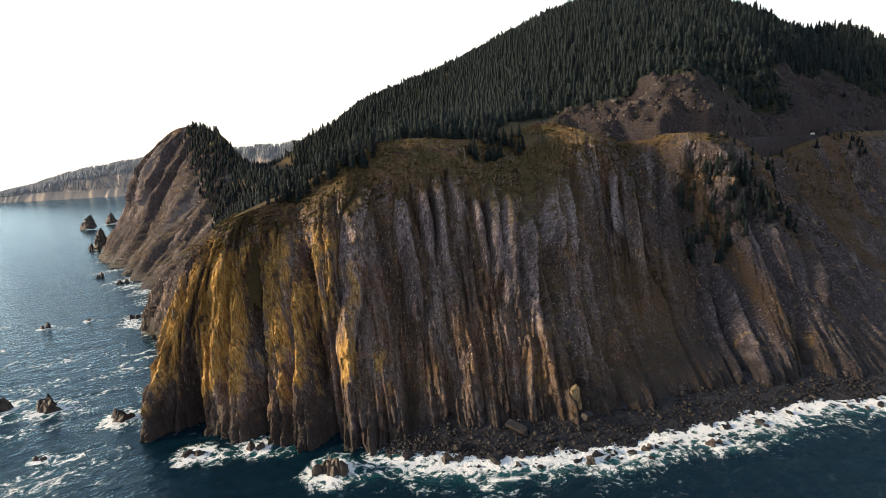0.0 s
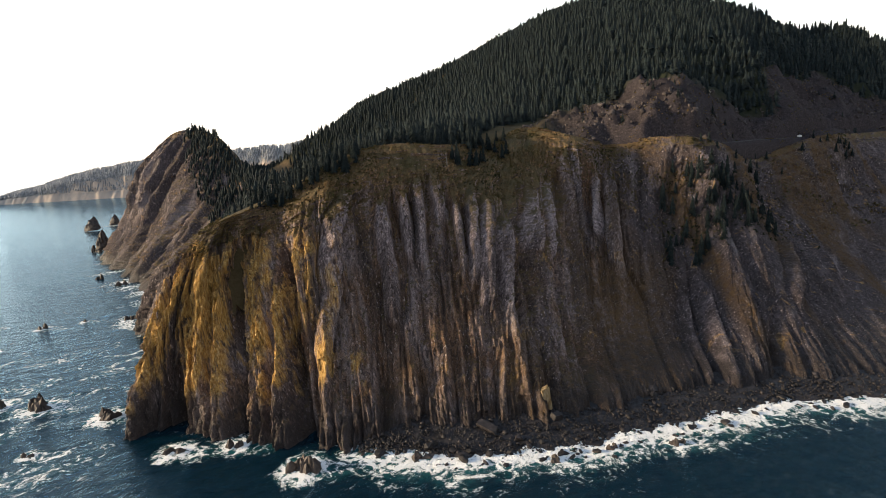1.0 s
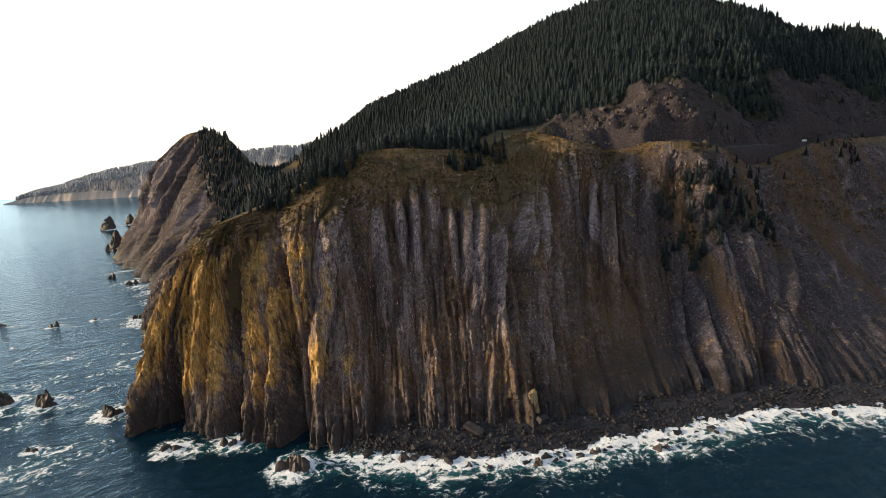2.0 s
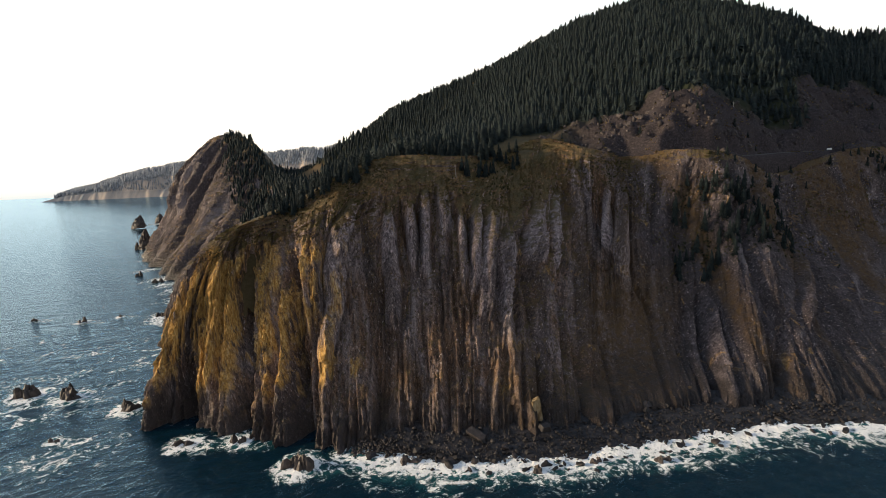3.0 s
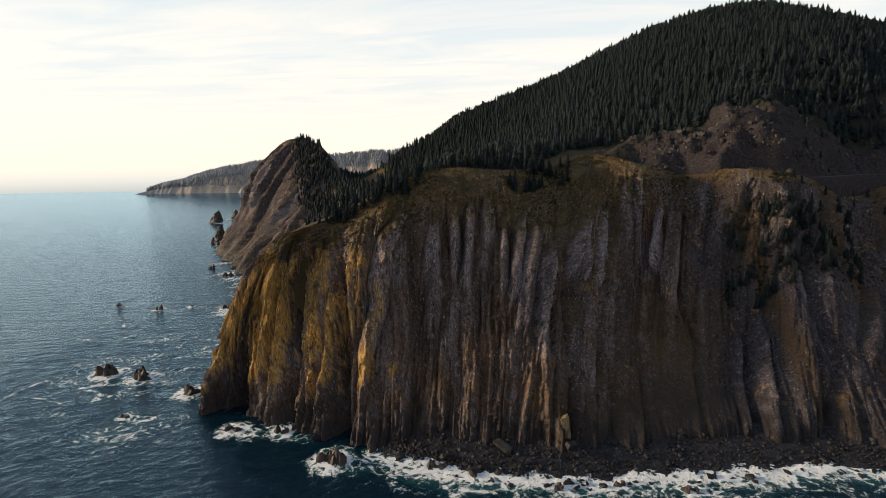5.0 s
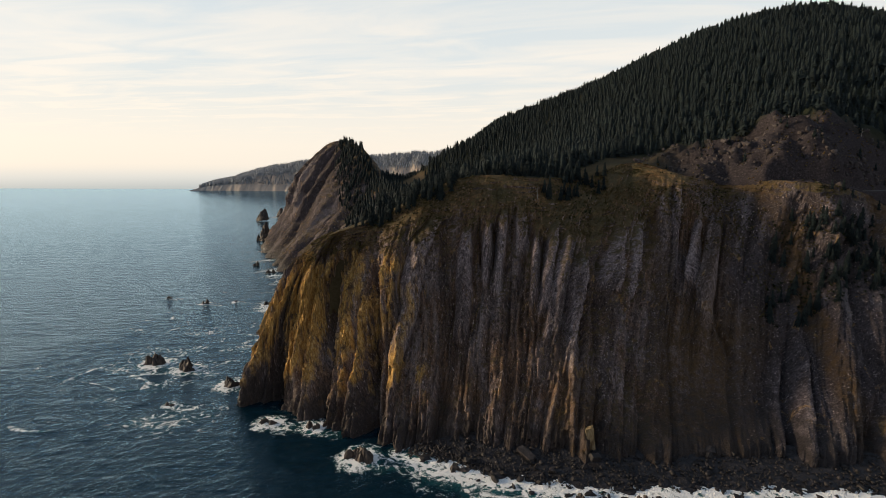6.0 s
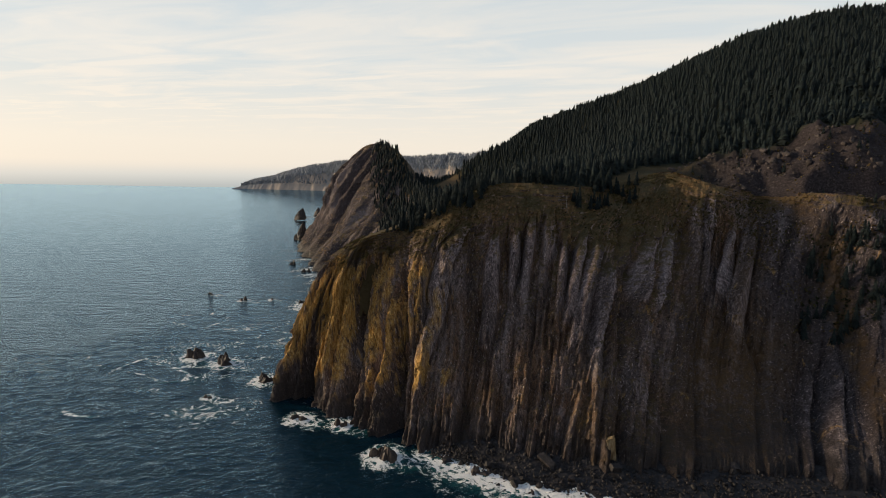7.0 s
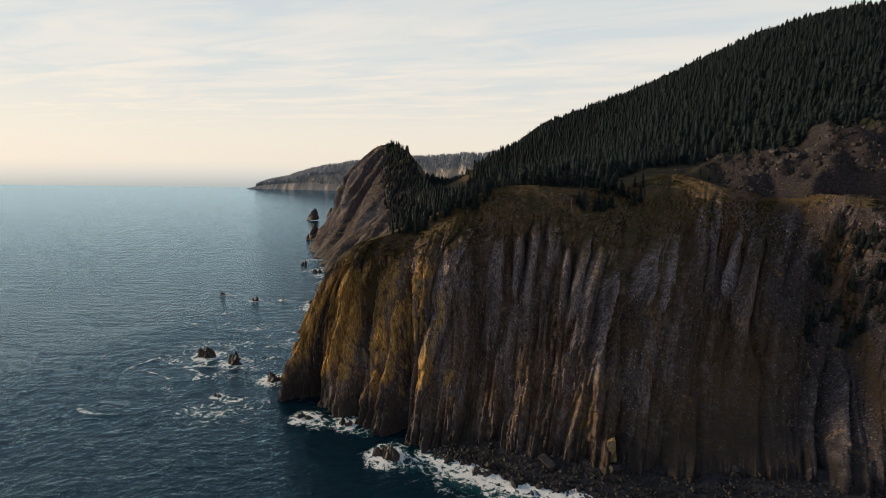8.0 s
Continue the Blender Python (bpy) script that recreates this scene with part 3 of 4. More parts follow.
P = P + np.concatenate([out * DISP[..., None], (0.35 * DISP * (fbm(A / 6, Z / 6, 2, 8) - 0.5))[..., None]], -1)
atb = atb0
lichen = smooth(atb, 9.6, 10.3) * smooth(atb, 14.3, 12.6) * smooth(Z, 6, 34) * smooth(Z, 118, 84) * (0.35 + 0.65 * smooth(DISP, -4, 2))
green = smooth(V, 3.0, 4.0) * smooth(atb, 9, 11) * smooth(atb, 20, 16) + 0.5 * smooth(V, 3.4, 4.2)
earth = smooth(atb, 17.6, 18.3) * smooth(atb, 20.1, 19.2) * smooth(Z, 75, 45) * 0.9
earth = np.maximum(earth, (0.5 + 0.4 * smooth(atb, 18.5, 20)) * smooth(vnoise(warp / 16, Z / 90, 44), 0.5, 0.75) * smooth(atb, 13, 15))
_calm = smooth(atb0, 19.0, 20.4)
STAIN = (fbm(skew / 5.5, Z / 55, 4, 140) * (1 - _calm) + (0.6 * fbm(A / 9, Z / 14, 4, 142) + 0.19) * _calm) * (1 - far_side) + far_side * fbm(fall / 7, Z / 80, 4, 141)
# rust along the main face, painted shade on the headland and east wall
cliff = tagged(new("cliff", grid_mesh("cliff", P, MAT_CLIFF, dict(rust_vs_shade=smooth(atb, 9.5, 11.0) * (1 - 0.95 * smooth(atb, 18.4, 19.6)), lichen=lichen, bare=BARE * (1 - 0.75 * smooth(atb, 18.8, 20)), green=np.clip(green + 0.24 * (1 - np.clip(2 * BARE, 0, 1)) * smooth(V, 2.2, 3.2) * smooth(atb, 12.5, 14) * smooth(atb, 19.2, 18), 0, 1) - 0.55 * smooth(atb, 17.4, 18.8) * smooth(V, 4.2, 3.6), stain=STAIN, earth=np.clip(earth, 0, 1)))),
               "dark basalt sea cliff with ribbed columns and ochre lichen", "cliff", kind="structure")

# ---- the hill behind the rim ----
KNOLLS = [   # plan place and ground height
    (-335, 1010, 124), (-294, 1060, 174), (-100, 1400, 307), (62, 1450, 370), (195, 1400, 432), (312, 1300, 450), (430, 1250, 462),
    (540, 1200, 440), (634, 1150, 378), (723, 1100, 324), (745, 1060, 296), (762, 990, 312), (830, 940, 272), (1000, 900, 235),
    (10, 1000, 262), (120, 596, 190), (180, 532, 180), (237, 505, 197), (296, 530, 175), (360, 570, 182), (402, 610, 215), (436, 610, 168),
    (468, 640, 196), (520, 620, 160),
    (-28, 1250, 326), (40, 1210, 345), (-90, 1180, 294), (36, 1256, 352), (108, 1288, 387), (-110, 1250, 297), (-236, 1248, 234), (-268, 1088, 192), (240, 1180, 431), (320, 1150, 446), (410, 1180, 467), (540, 984, 376), (536, 932, 360), (572, 952, 356), (592, 852, 292), (615, 940, 324), (650, 920, 292), (690, 915, 327), (720, 905, 304), (760, 930, 294), (790, 930, 282),
]
KNOLLS_BEHIND = [(-650, 1500, 60), (-300, 1700, 90), (100, 1900, 200), (500, 1800, 250), (900, 1500, 200), (1300, 1200, 180), (-320, 900, 116), (-240, 800, 116), (-160, 560, 106), (-400, 1090, 140), (-330, 1180, 118), (-430, 1260, 100), (-60, 500, 150), (60, 520, 170)]
CTRL = np.array(KNOLLS + KNOLLS_BEHIND + [s[3] for s in COAST[1:]], float)


def tps(d):
    return d * d * np.log(d + 1e-6)


_d = np.linalg.norm(CTRL[:, None, :2] - CTRL[None, :, :2], axis=-1) / 100
_n = len(CTRL)
_M = np.zeros((_n + 3, _n + 3))
_M[:_n, :_n] = tps(_d) + np.eye(_n) * 0.05
_M[:_n, _n:] = np.c_[np.ones(_n), CTRL[:, :2] / 100]
_M[_n:, :_n] = _M[:_n, _n:].T
_W = np.linalg.solve(_M, np.r_[CTRL[:, 2], 0, 0, 0])


def hill_height(x, y):
    q = np.stack([x, y], -1).reshape(-1, 2)
    res = np.empty(len(q))
    for i in range(0, len(q), 20000):
        b = q[i:i + 20000]
        d = np.linalg.norm(b[:, None] - CTRL[None, :, :2], axis=-1) / 100
        res[i:i + 20000] = tps(d) @ _W[:_n] + np.c_[np.ones(len(b)), b / 100] @ _W[_n:]
    z = res.reshape(np.shape(x))
    return z + 5 * (fbm(x / 60, y / 60, 4, 70) - 0.5) + 14 * (fbm(x / 190, y / 190, 2, 71) - 0.5) * smooth(y, 600, 900)


RIM = spline(np.array([s[3] for s in COAST], float), np.linspace(0, len(COAST) - 1, 400))[:, :2]


def inland(x, y):
    """Signed distance in plan behind the rim line: positive inland."""
    q = np.stack([x, y], -1).reshape(-1, 2)
    res = np.empty(len(q))
    seg = np.diff(RIM, axis=0)
    poly = np.vstack([RIM, [(1500, 2600), (-900, 2600)]])
    px, py = poly[:, 0], poly[:, 1]
    nx, ny = np.roll(px, -1), np.roll(py, -1)
    for i in range(0, len(q), 20000):
        b = q[i:i + 20000]
        rel = b[:, None] - RIM[None, :-1]
        t = np.clip((rel * seg).sum(-1) / ((seg ** 2).sum(-1) + 1e-9), 0, 1)
        d = np.linalg.norm(rel - t[..., None] * seg, axis=-1).min(1)
        cross = ((py > b[:, 1:]) != (ny > b[:, 1:])) & (b[:, :1] < (nx - px) * (b[:, 1:] - py) / (ny - py + 1e-12) + px)
        res[i:i + 20000] = np.where(cross.sum(1) % 2 == 1, d, -d)
    return res.reshape(np.shape(x))


hx = np.concatenate([np.arange(-800, -160, 8.0), np.arange(-160, 560, 3.5), np.arange(560, 1500, 12.0)])
hy = np.concatenate([np.arange(270, 660, 3.5), np.arange(660, 1600, 8.0), np.arange(1600, 2400, 40.0)])
HX, HY = np.meshgrid(hx, hy)
HZ = hill_height(HX, HY)
HD = inland(HX, HY)
HZ = np.where(HD < 6, HZ - 2.2 * (6 - HD), HZ) + 1.5 * smooth(HD, 0, 20)
hill_keep = HD > -14
_scree = smooth(HX, 90, 150) * smooth(HY - np.interp(HX, [90, 240, 420, 560], [540, 545, 640, 690]), 25, -10) * smooth(HD, 4, 20)
HZ = HZ + _scree * (20 * (ridged(HX / 34 + 0.4 * vnoise(HX / 20, HY / 20, 2), HY / 26, 93) - 0.6) + 10 * (ridged(HX / 13, HY / 11, 94) - 0.6) + 5 * (ridged(HX / 5, HY / 5, 95) - 0.5))
HZ = HZ + 2.0 * (fbm(HX / 9, HY / 9, 3, 96) - 0.5)


# the bench that carries the coast road, cut into the slope above the rim
ROAD = spline(np.array([(205, 452, 142), (262, 462, 140), (320, 500, 141), (378, 532, 141), (440, 568, 141), (520, 604, 142), (640, 650, 144)], float), np.linspace(0, 6, 160))
_q = np.stack([HX, HY], -1).reshape(-1, 2)
_sel = np.where((_q[:, 0] > 170) & (_q[:, 0] < 700) & (_q[:, 1] > 410) & (_q[:, 1] < 700))[0]
_dm = np.linalg.norm(_q[_sel, None] - ROAD[None, :, :2], axis=-1)
_flat = HZ.ravel().copy()
_w = smooth(_dm.min(1), 12, 6)
_flat[_sel] = _flat[_sel] * (1 - _w) + (ROAD[_dm.argmin(1), 2] - 0.3) * _w
HZ = _flat.reshape(HZ.shape)


def treeline(x):
    """The plan's y beyond which the hill is wooded."""
    return np.interp(x, [-700, -330, -250, -190, -110, -70, -10, 40, 75, 130, 185, 215, 262, 300, 370, 385, 425, 450, 500, 560, 900],
                     [600, 600, 540, 430, 340, 350, 384, 425, 520, 535, 532, 545, 545, 528, 560, 606, 660, 640, 700, 640, 700])


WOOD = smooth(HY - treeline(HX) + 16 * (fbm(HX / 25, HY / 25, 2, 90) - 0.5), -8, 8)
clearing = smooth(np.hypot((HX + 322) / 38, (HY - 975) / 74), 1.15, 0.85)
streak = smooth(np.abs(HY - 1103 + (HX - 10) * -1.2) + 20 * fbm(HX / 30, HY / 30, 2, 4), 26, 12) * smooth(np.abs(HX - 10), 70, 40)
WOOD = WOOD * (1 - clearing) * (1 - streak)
SCREE = smooth(HX, 90, 150) * smooth(HY - treeline(HX), 25, -10)
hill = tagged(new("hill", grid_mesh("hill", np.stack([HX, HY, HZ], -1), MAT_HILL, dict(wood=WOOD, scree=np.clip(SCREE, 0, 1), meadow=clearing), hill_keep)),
              "steep mountainside with brown scree and grass under dark forest", "mountain", kind="structure")

# ---- the sea ----
FOOT = spline(np.array([s[0] for s in COAST], float), np.linspace(0, len(COAST) - 1, 500))[:, :2]
gx = np.concatenate([-np.geomspace(430, 26000, 60)[::-1], np.arange(-424, 330, 1.6), np.geomspace(332, 26000, 60)])
gy = np.concatenate([-np.geomspace(200, 26000, 30)[::-1], np.arange(-190, 90, 6.0), np.arange(90, 330, 1.6), np.arange(330, 520, 3.0), np.geomspace(524, 26000, 70)])
SX, SY = np.meshgrid(gx, gy)
near = (np.abs(SX) < 1200) & (SY < 1500) & (SY > -300)

# how far the boulder beach reaches out from the cliff foot, by station
BEACH_AT, BEACH_OUT = [0, 13.3, 14, 15, 16, 17, 18, 19, 20, 21, 22, 23, 26], [0, 0, 5, 21, 23, 25, 27, 31, 25, 21, 23, 25, 25]
_fa = np.linspace(0, len(COAST) - 1, 1400)
FOOTD = spline(np.array([s[0] for s in COAST], float), _fa)[:, :2]
_t = np.gradient(FOOTD, axis=0)
_t /= np.linalg.norm(_t, axis=1, keepdims=True)
FOOTN = np.stack([_t[:, 1], -_t[:, 0]], -1)
_ker = np.ones(61) / 61
FOOTN = np.stack([np.convolve(np.pad(FOOTN[:, i], 30, mode="edge"), _ker, "valid") for i in (0, 1)], -1)
FOOTN /= np.linalg.norm(FOOTN, axis=1, keepdims=True)
_bo = np.interp(_fa, BEACH_AT, BEACH_OUT) + 5 * (vnoise(_fa * 5, _fa * 0, 3) - 0.5) * (_fa > 14)
SHORE = FOOTD + FOOTN * _bo[:, None]

# sea rocks: x, y, length, width, height, turn, lumps
SEA_ROCKS = [
    (-276, 279, 17, 9, 9, 20, 3), (-243, 277, 16, 9, 12, -35, 3), (-205, 221, 6, 4, 3, 10, 2), (-189, 261, 13, 8, 7, -20, 3),
    (-980, 1400, 40, 32, 44, 10, 1), (-648, 946, 30, 20, 46, 30, 1), (-676, 968, 22, 14, 17, 0, 2), (-700, 1000, 16, 10, 9, 20, 2), (-1000, 1530, 34, 24, 36, 40, 1), (-600, 905, 22, 16, 14, 60, 2),
    (-482, 688, 9, 7, 9, 15, 2), (-378, 452, 9, 7, 7, 40, 2), (-440, 462, 6, 4, 3, 0, 2), (-350, 470, 5, 4, 3, 70, 1),
    (-98, 222, 9, 7, 5, 25, 2), (-56, 199, 14, 10, 9, -15, 3), (-2, 204, 10, 6, 4, 5, 2), (-305, 470, 10, 8, 8, 15, 2),
    (-128, 219, 10, 6, 3, 5, 2), (88, 205, 7, 5, 3, 20, 2), (60, 197, 6, 5, 3, 70, 2), (120, 207, 8, 5, 3, 10, 2), (-420, 640, 14, 9, 9, 35, 2),
]


def sea_mesh():
    d = np.full(SX.shape, 1e4)
    q = np.stack([SX[near], SY[near]], -1)
    dd = np.empty(len(q))
    which = np.empty(len(q), int)
    for i in range(0, len(q), 8000):
        m = np.linalg.norm(q[i:i + 8000, None] - SHORE[None, ::2], axis=-1)
        which[i:i + 8000] = m.argmin(1) * 2
        dd[i:i + 8000] = m.min(1)
    d[near] = dd
    st = np.zeros(SX.shape)
    st[near] = _fa[np.clip(which, 0, len(_fa) - 1)]
    surf = smooth(st, 13.2, 14.4)
    reach = 11 + 23 * surf * (0.45 + 1.1 * vnoise(SX / 17, SY / 26, 50))
    foam = (0.55 + 0.36 * surf) * smooth(d, reach, 1.0) + 0.22 * surf * smooth(d, 14, 5)
    patch = smooth(fbm(SX / 26, SY / 20, 3, 51), 0.50, 0.66)
    foam = foam * (surf + (1 - surf) * (0.35 + 0.65 * patch))
    foam = np.maximum(foam, surf * 0.44 * smooth(d, 48, 8) * smooth(fbm(SX / 22, SY / 11, 3, 56), 0.42, 0.62))
    foam = np.maximum(foam, 0.8 * smooth(d, 34, 6) * smooth(st, 8.2, 7.4) * smooth(fbm(SX / 40, SY / 30, 2, 57), 0.36, 0.6))
    for x, y, l, w, h, turn, n in SEA_ROCKS:
        r = np.hypot(SX - x, (SY - y)) - 0.42 * max(l, w)
        foam = np.maximum(foam, 0.96 * smooth(r, min(14, 1.1 * l), 0.0))
        tail = np.hypot((SX - x - 9) / 2.2, SY - y + 2) - 0.3 * l
        foam = np.maximum(foam, 0.52 * smooth(tail, 11, 0.0))
    # drifting streaks in the lee of the promontory, and a breaking crest offshore
    drift = smooth(ridged(SX / 34 + 0.9 * vnoise(SX / 50, SY / 50, 8), SY / 15, 60), 0.86, 1.0) * smooth(SX, -120, -220) * smooth(SX, -560, -380) * smooth(SY, 160, 260) * smooth(SY, 620, 420)
    foam = np.maximum(foam, 0.74 * drift * smooth(vnoise(SX / 60, SY / 45, 61), 0.35, 0.65))
    lace = smooth(fbm(SX / 34, SY / 22, 4, 63), 0.52, 0.66) * smooth(SX, -345, -290) * smooth(SX, -140, -185) * smooth(SY, 165, 200) * smooth(SY, 430, 330)
    foam = np.maximum(foam, 0.46 * lace)
    crest = smooth(np.abs((SY - 168) - 0.10 * (SX + 262) - 0.012 * (SX + 262) ** 2), 3.2, 0.6) * smooth(np.abs(SX + 262), 18, 12)
    foam = np.maximum(foam, 0.75 * crest)
    amp = smooth(SY, 500, 300) * smooth(SX, -415, -330) * smooth(SX, 330, 280) * smooth(SY, 60, 100)
    z = amp * (0.9 * (fbm((0.55 * SX + 0.83 * SY) / 26, (0.55 * SY - 0.83 * SX) / 12, 3, 40) - 0.5) + 0.5 * (vnoise((0.55 * SX + 0.83 * SY) / 5, (0.55 * SY - 0.83 * SX) / 3.6, 42) - 0.5))
    z = z + 0.5 * np.clip(foam, 0, 1) * (fbm(SX / 4, SY / 4, 2, 43))
    return grid_mesh("sea", np.stack([SX, SY, z], -1), MAT_SEA, dict(foam=foam), None, True)


tagged(new("sea", sea_mesh()), "dark blue-green ocean with white surf along the rocks", "sea", kind="structure")


# ---- the boulder beach ----
def beach_mesh():
    sel = np.where(_fa > 13.2)[0]
    rows = np.linspace(-0.35, 1.25, 46)
    F, N, B = FOOTD[sel], FOOTN[sel], np.maximum(_bo[sel], 1.0)
    X = F[None] + N[None] * (rows[:, None, None] * B[None, :, None])
    z = np.interp(rows, [-0.35, 0.0, 0.5, 1.0, 1.25], [7, 4.2, 2.4, 0.1, -3])[:, None] * np.ones(len(sel))
    z = z * smooth(_fa[sel], 13.2, 15)[None] - 3 * (1 - smooth(_fa[sel], 13.2, 15)[None])
    z = z + 1.8 * (fbm(X[..., 0] / 5, X[..., 1] / 5, 3, 33) - 0.5)
    return grid_mesh("beach", np.concatenate([X, z[..., None]], -1), MAT_BOULDER)


tagged(new("beach", beach_mesh()), "dark boulder beach below the cliff", "beach", kind="structure")


def lump(seed, sub=1, squash=(1, 1, 1), jag=0.35):
    """An angular stone: a few-sided ball pushed about and cut by random planes."""
    rnd = random.Random(seed)
    bm = bmesh.new()
    bmesh.ops.create_icosphere(bm, subdivisions=sub, radius=1.0)
    cuts = [(Vector((rnd.gauss(0, 1), rnd.gauss(0, 1), rnd.gauss(0, 1))).normalized(), rnd.uniform(0.45, 0.85)) for _ in range(9)]
    for v_ in bm.verts:
        p = v_.co.copy()
        for n_, d_ in cuts:
            s_ = p.dot(n_) - d_
            if s_ > 0:
                p -= n_ * s_
        p *= 1 + jag * (noise.noise(p * 1.7 + Vector((seed * 3.1, 0, 0))))
        v_.co = Vector((p.x * squash[0], p.y * squash[1], p.z * squash[2]))
    return bm


def mesh_from(bm, name, mat):
    me = bpy.data.meshes.new(name)
    bm.to_mesh(me)
    bm.free()
    me.materials.append(mat)
    return me


def part(name, bm, mat, parent, label=""):
    ob = new(name, mesh_from(bm, name, mat) if isinstance(bm, bmesh.types.BMesh) else bm)
    ob.parent = parent
    if label:
        ob["label"] = label
    return ob


STONES = [mesh_from(lump(i, 1, (1, random.Random(i).uniform(0.6, 0.95), random.Random(i + 50).uniform(0.45, 0.8))), "boulder", MAT_BOULDER) for i in range(10)]


def beach_spot(rnd, lo, hi, a=13.9, b=23.2):
    s = rnd.uniform(a, b)
    i = int(np.searchsorted(_fa, s))
    r = rnd.uniform(lo, hi)
    x, y = FOOTD[i] + FOOTN[i] * (r * max(_bo[i], 1))
    z = float(np.interp(r, [-0.35, 0.0, 0.5, 1.0, 1.25], [7, 4.2, 2.4, 0.1, -3])) * float(smooth(np.array(s), 13.2, 15))
    return x, y, z


rnd = random.Random(4)
for i in range(260):
    x, y, z = beach_spot(rnd, 0.85, 1.5, 13.9, 22.6) if i % 2 else beach_spot(rnd, 0.0, 1.0, 13.9, 21.6)
    s = min(4.2, (1.25 if i % 2 else 0.9) * math.exp(rnd.gauss(0.15, 0.45)))
    ob = new("boulder", STONES[i % 10])
    ob.matrix_world = pose(x, y, max(z, -0.2) + 0.2 * s, rnd.uniform(-20, 20), rnd.uniform(-20, 20), rnd.uniform(0, 360)) @ Matrix.Scale(s, 4)
    tagged(ob, "dark angular boulder on the surf-washed beach", "boulder", "beach boulders")


def joined(name, parts, material, label, category):
    """One object of many small pieces: parts is a list of (points, faces) arrays with triangles."""
    vs, fs, off = [], [], 0
    for p, f in parts:
        vs.append(p)
        fs.append(f + off)
        off += len(p)
    vs, fs = np.concatenate(vs), np.concatenate(fs)
    me = bpy.data.meshes.new(name)
    me.vertices.add(len(vs))
    me.vertices.foreach_set("co", vs.astype(np.float32).ravel())
    me.loops.add(fs.size)
    me.loops.foreach_set("vertex_index", fs.astype(np.int32).ravel())
    me.polygons.add(len(fs))
    me.polygons.foreach_set("loop_start", np.arange(0, fs.size, 3, dtype=np.int32))
    me.update(calc_edges=True)
    me.materials.append(material)
    return tagged(new(name, me), label, category, kind="stuff")


def arrays(bm):
    bmesh.ops.triangulate(bm, faces=bm.faces[:])
    bm.verts.ensure_lookup_table()
    p = np.array([v_.co[:] for v_ in bm.verts])
    f = np.array([[l.index for l in fc.verts] for fc in bm.faces])
    bm.free()
    return p, f


def turned(p, x, y, z, s, a, tx=0.0, ty=0.0):
    m = np.array(Euler((tx, ty, a)).to_matrix()) * s
    return p @ m.T + (x, y, z)


pebble = [arrays(lump(100 + i, 1, (1, 0.8, 0.65))) for i in range(8)]
pieces = []
for i in range(6500):
    x, y, z = beach_spot(rnd, -0.3, 1.12)
    s = min(2.2, 0.5 * math.exp(rnd.gauss(0.1, 0.5)))
    p, f = pebble[i % 8]
    pieces.append((turned(p, x, y, z + 0.3, s, rnd.uniform(0, 6.28), rnd.uniform(-0.5, 0.5), rnd.uniform(-0.5, 0.5)), f))
joined("beach_stones", pieces, MAT_BOULDER, "dark tumbled stones covering the beach", "stones")


def sea_rock(x, y, l, w, h, turn, lumps, seed):
    bm = bmesh.new()
    for j in range(lumps):
        t = (j / max(1, lumps - 1) - 0.5) if lumps > 1 else 0
        b = lump(seed * 7 + j, 3, (1, 1, 1), 0.55)
        k = 1 - 0.55 * abs(t + 0.15)
        for v_ in b.verts:
            c = v_.co
            rough = noise.noise(Vector((c.x * 3, c.y * 3, c.z * 1.2 + j))) * 0.22
            if h > 20:
                up = min(1.0, max(0.0, c.z * 0.5 + 0.55))
                flat = math.hypot(c.x, c.y) + 1e-6
                wide = (0.06 + 1.05 * (1 - up) ** 0.75) * (1 + 1.6 * rough)
                v_.co = Vector((c.x / flat * wide * l * 0.5 + 0.10 * l * up, c.y / flat * wide * w * 0.5, up * h * (1 + 0.5 * rough)))
                continue
            taper = 1 - 0.5 * max(0, c.z)
            c.x, c.y = c.x * taper, c.y * taper
            c += c.normalized() * rough
            c.x = c.x * l * 0.42 * 0.8 + t * l * 0.5
            c.y = c.y * w * 0.55
            c.z = c.z * h * (0.75 + 0.35 * k) * (0.6 + 0.4 * k)
        tmp = bpy.data.meshes.new("lump")
        b.to_mesh(tmp)
        b.free()
        bm.from_mesh(tmp)
        bpy.data.meshes.remove(tmp)
    me = mesh_from(bm, "sea_rock", MAT_SEAROCK)
    ob = new("sea_stack" if h > 20 else "sea_rock", me)
    ob.matrix_world = pose(x, y, -0.05 * h, 0, 0, turn)
    label = "tall pointed dark sea stack standing in the water" if h > 20 else "jagged dark rock awash in white foam"
    return tagged(ob, label, "sea stack" if h > 20 else "rock", "rocks in the sea")


for i, row in enumerate(SEA_ROCKS):
    sea_rock(*row, 30 + i)


# ---- trees ----
def conifer_crown(seed, height, tiers, sides, lean=0.0, sparse=0.0):
    """Stacked drooping whorls with ragged tips, as arrays of points and triangles."""
    r = np.random.RandomState(seed)
    pts, tri = [], []
    base = 0.10 * height
    for t in range(tiers):
        f = t / tiers
        z1 = base + (height - base) * f
        z2 = base + (height - base) * min(1.0, f + 1.75 / tiers)
        rad = height * 0.225 * (1 - f) ** 0.8 * r.uniform(0.75, 1.25) + 0.012 * height
        o = len(pts)
        pts.append((r.normal(0, 0.05) * rad, r.normal(0, 0.05) * rad, z2))
        a0 = r.uniform(0, 6.28)
        for k_ in range(2 * sides):
            a_ = a0 + math.pi * k_ / sides + r.normal(0, 0.12)
            rr = rad * (r.uniform(0.75, 1.4) if k_ % 2 == 0 else r.uniform(0.45, 0.7))
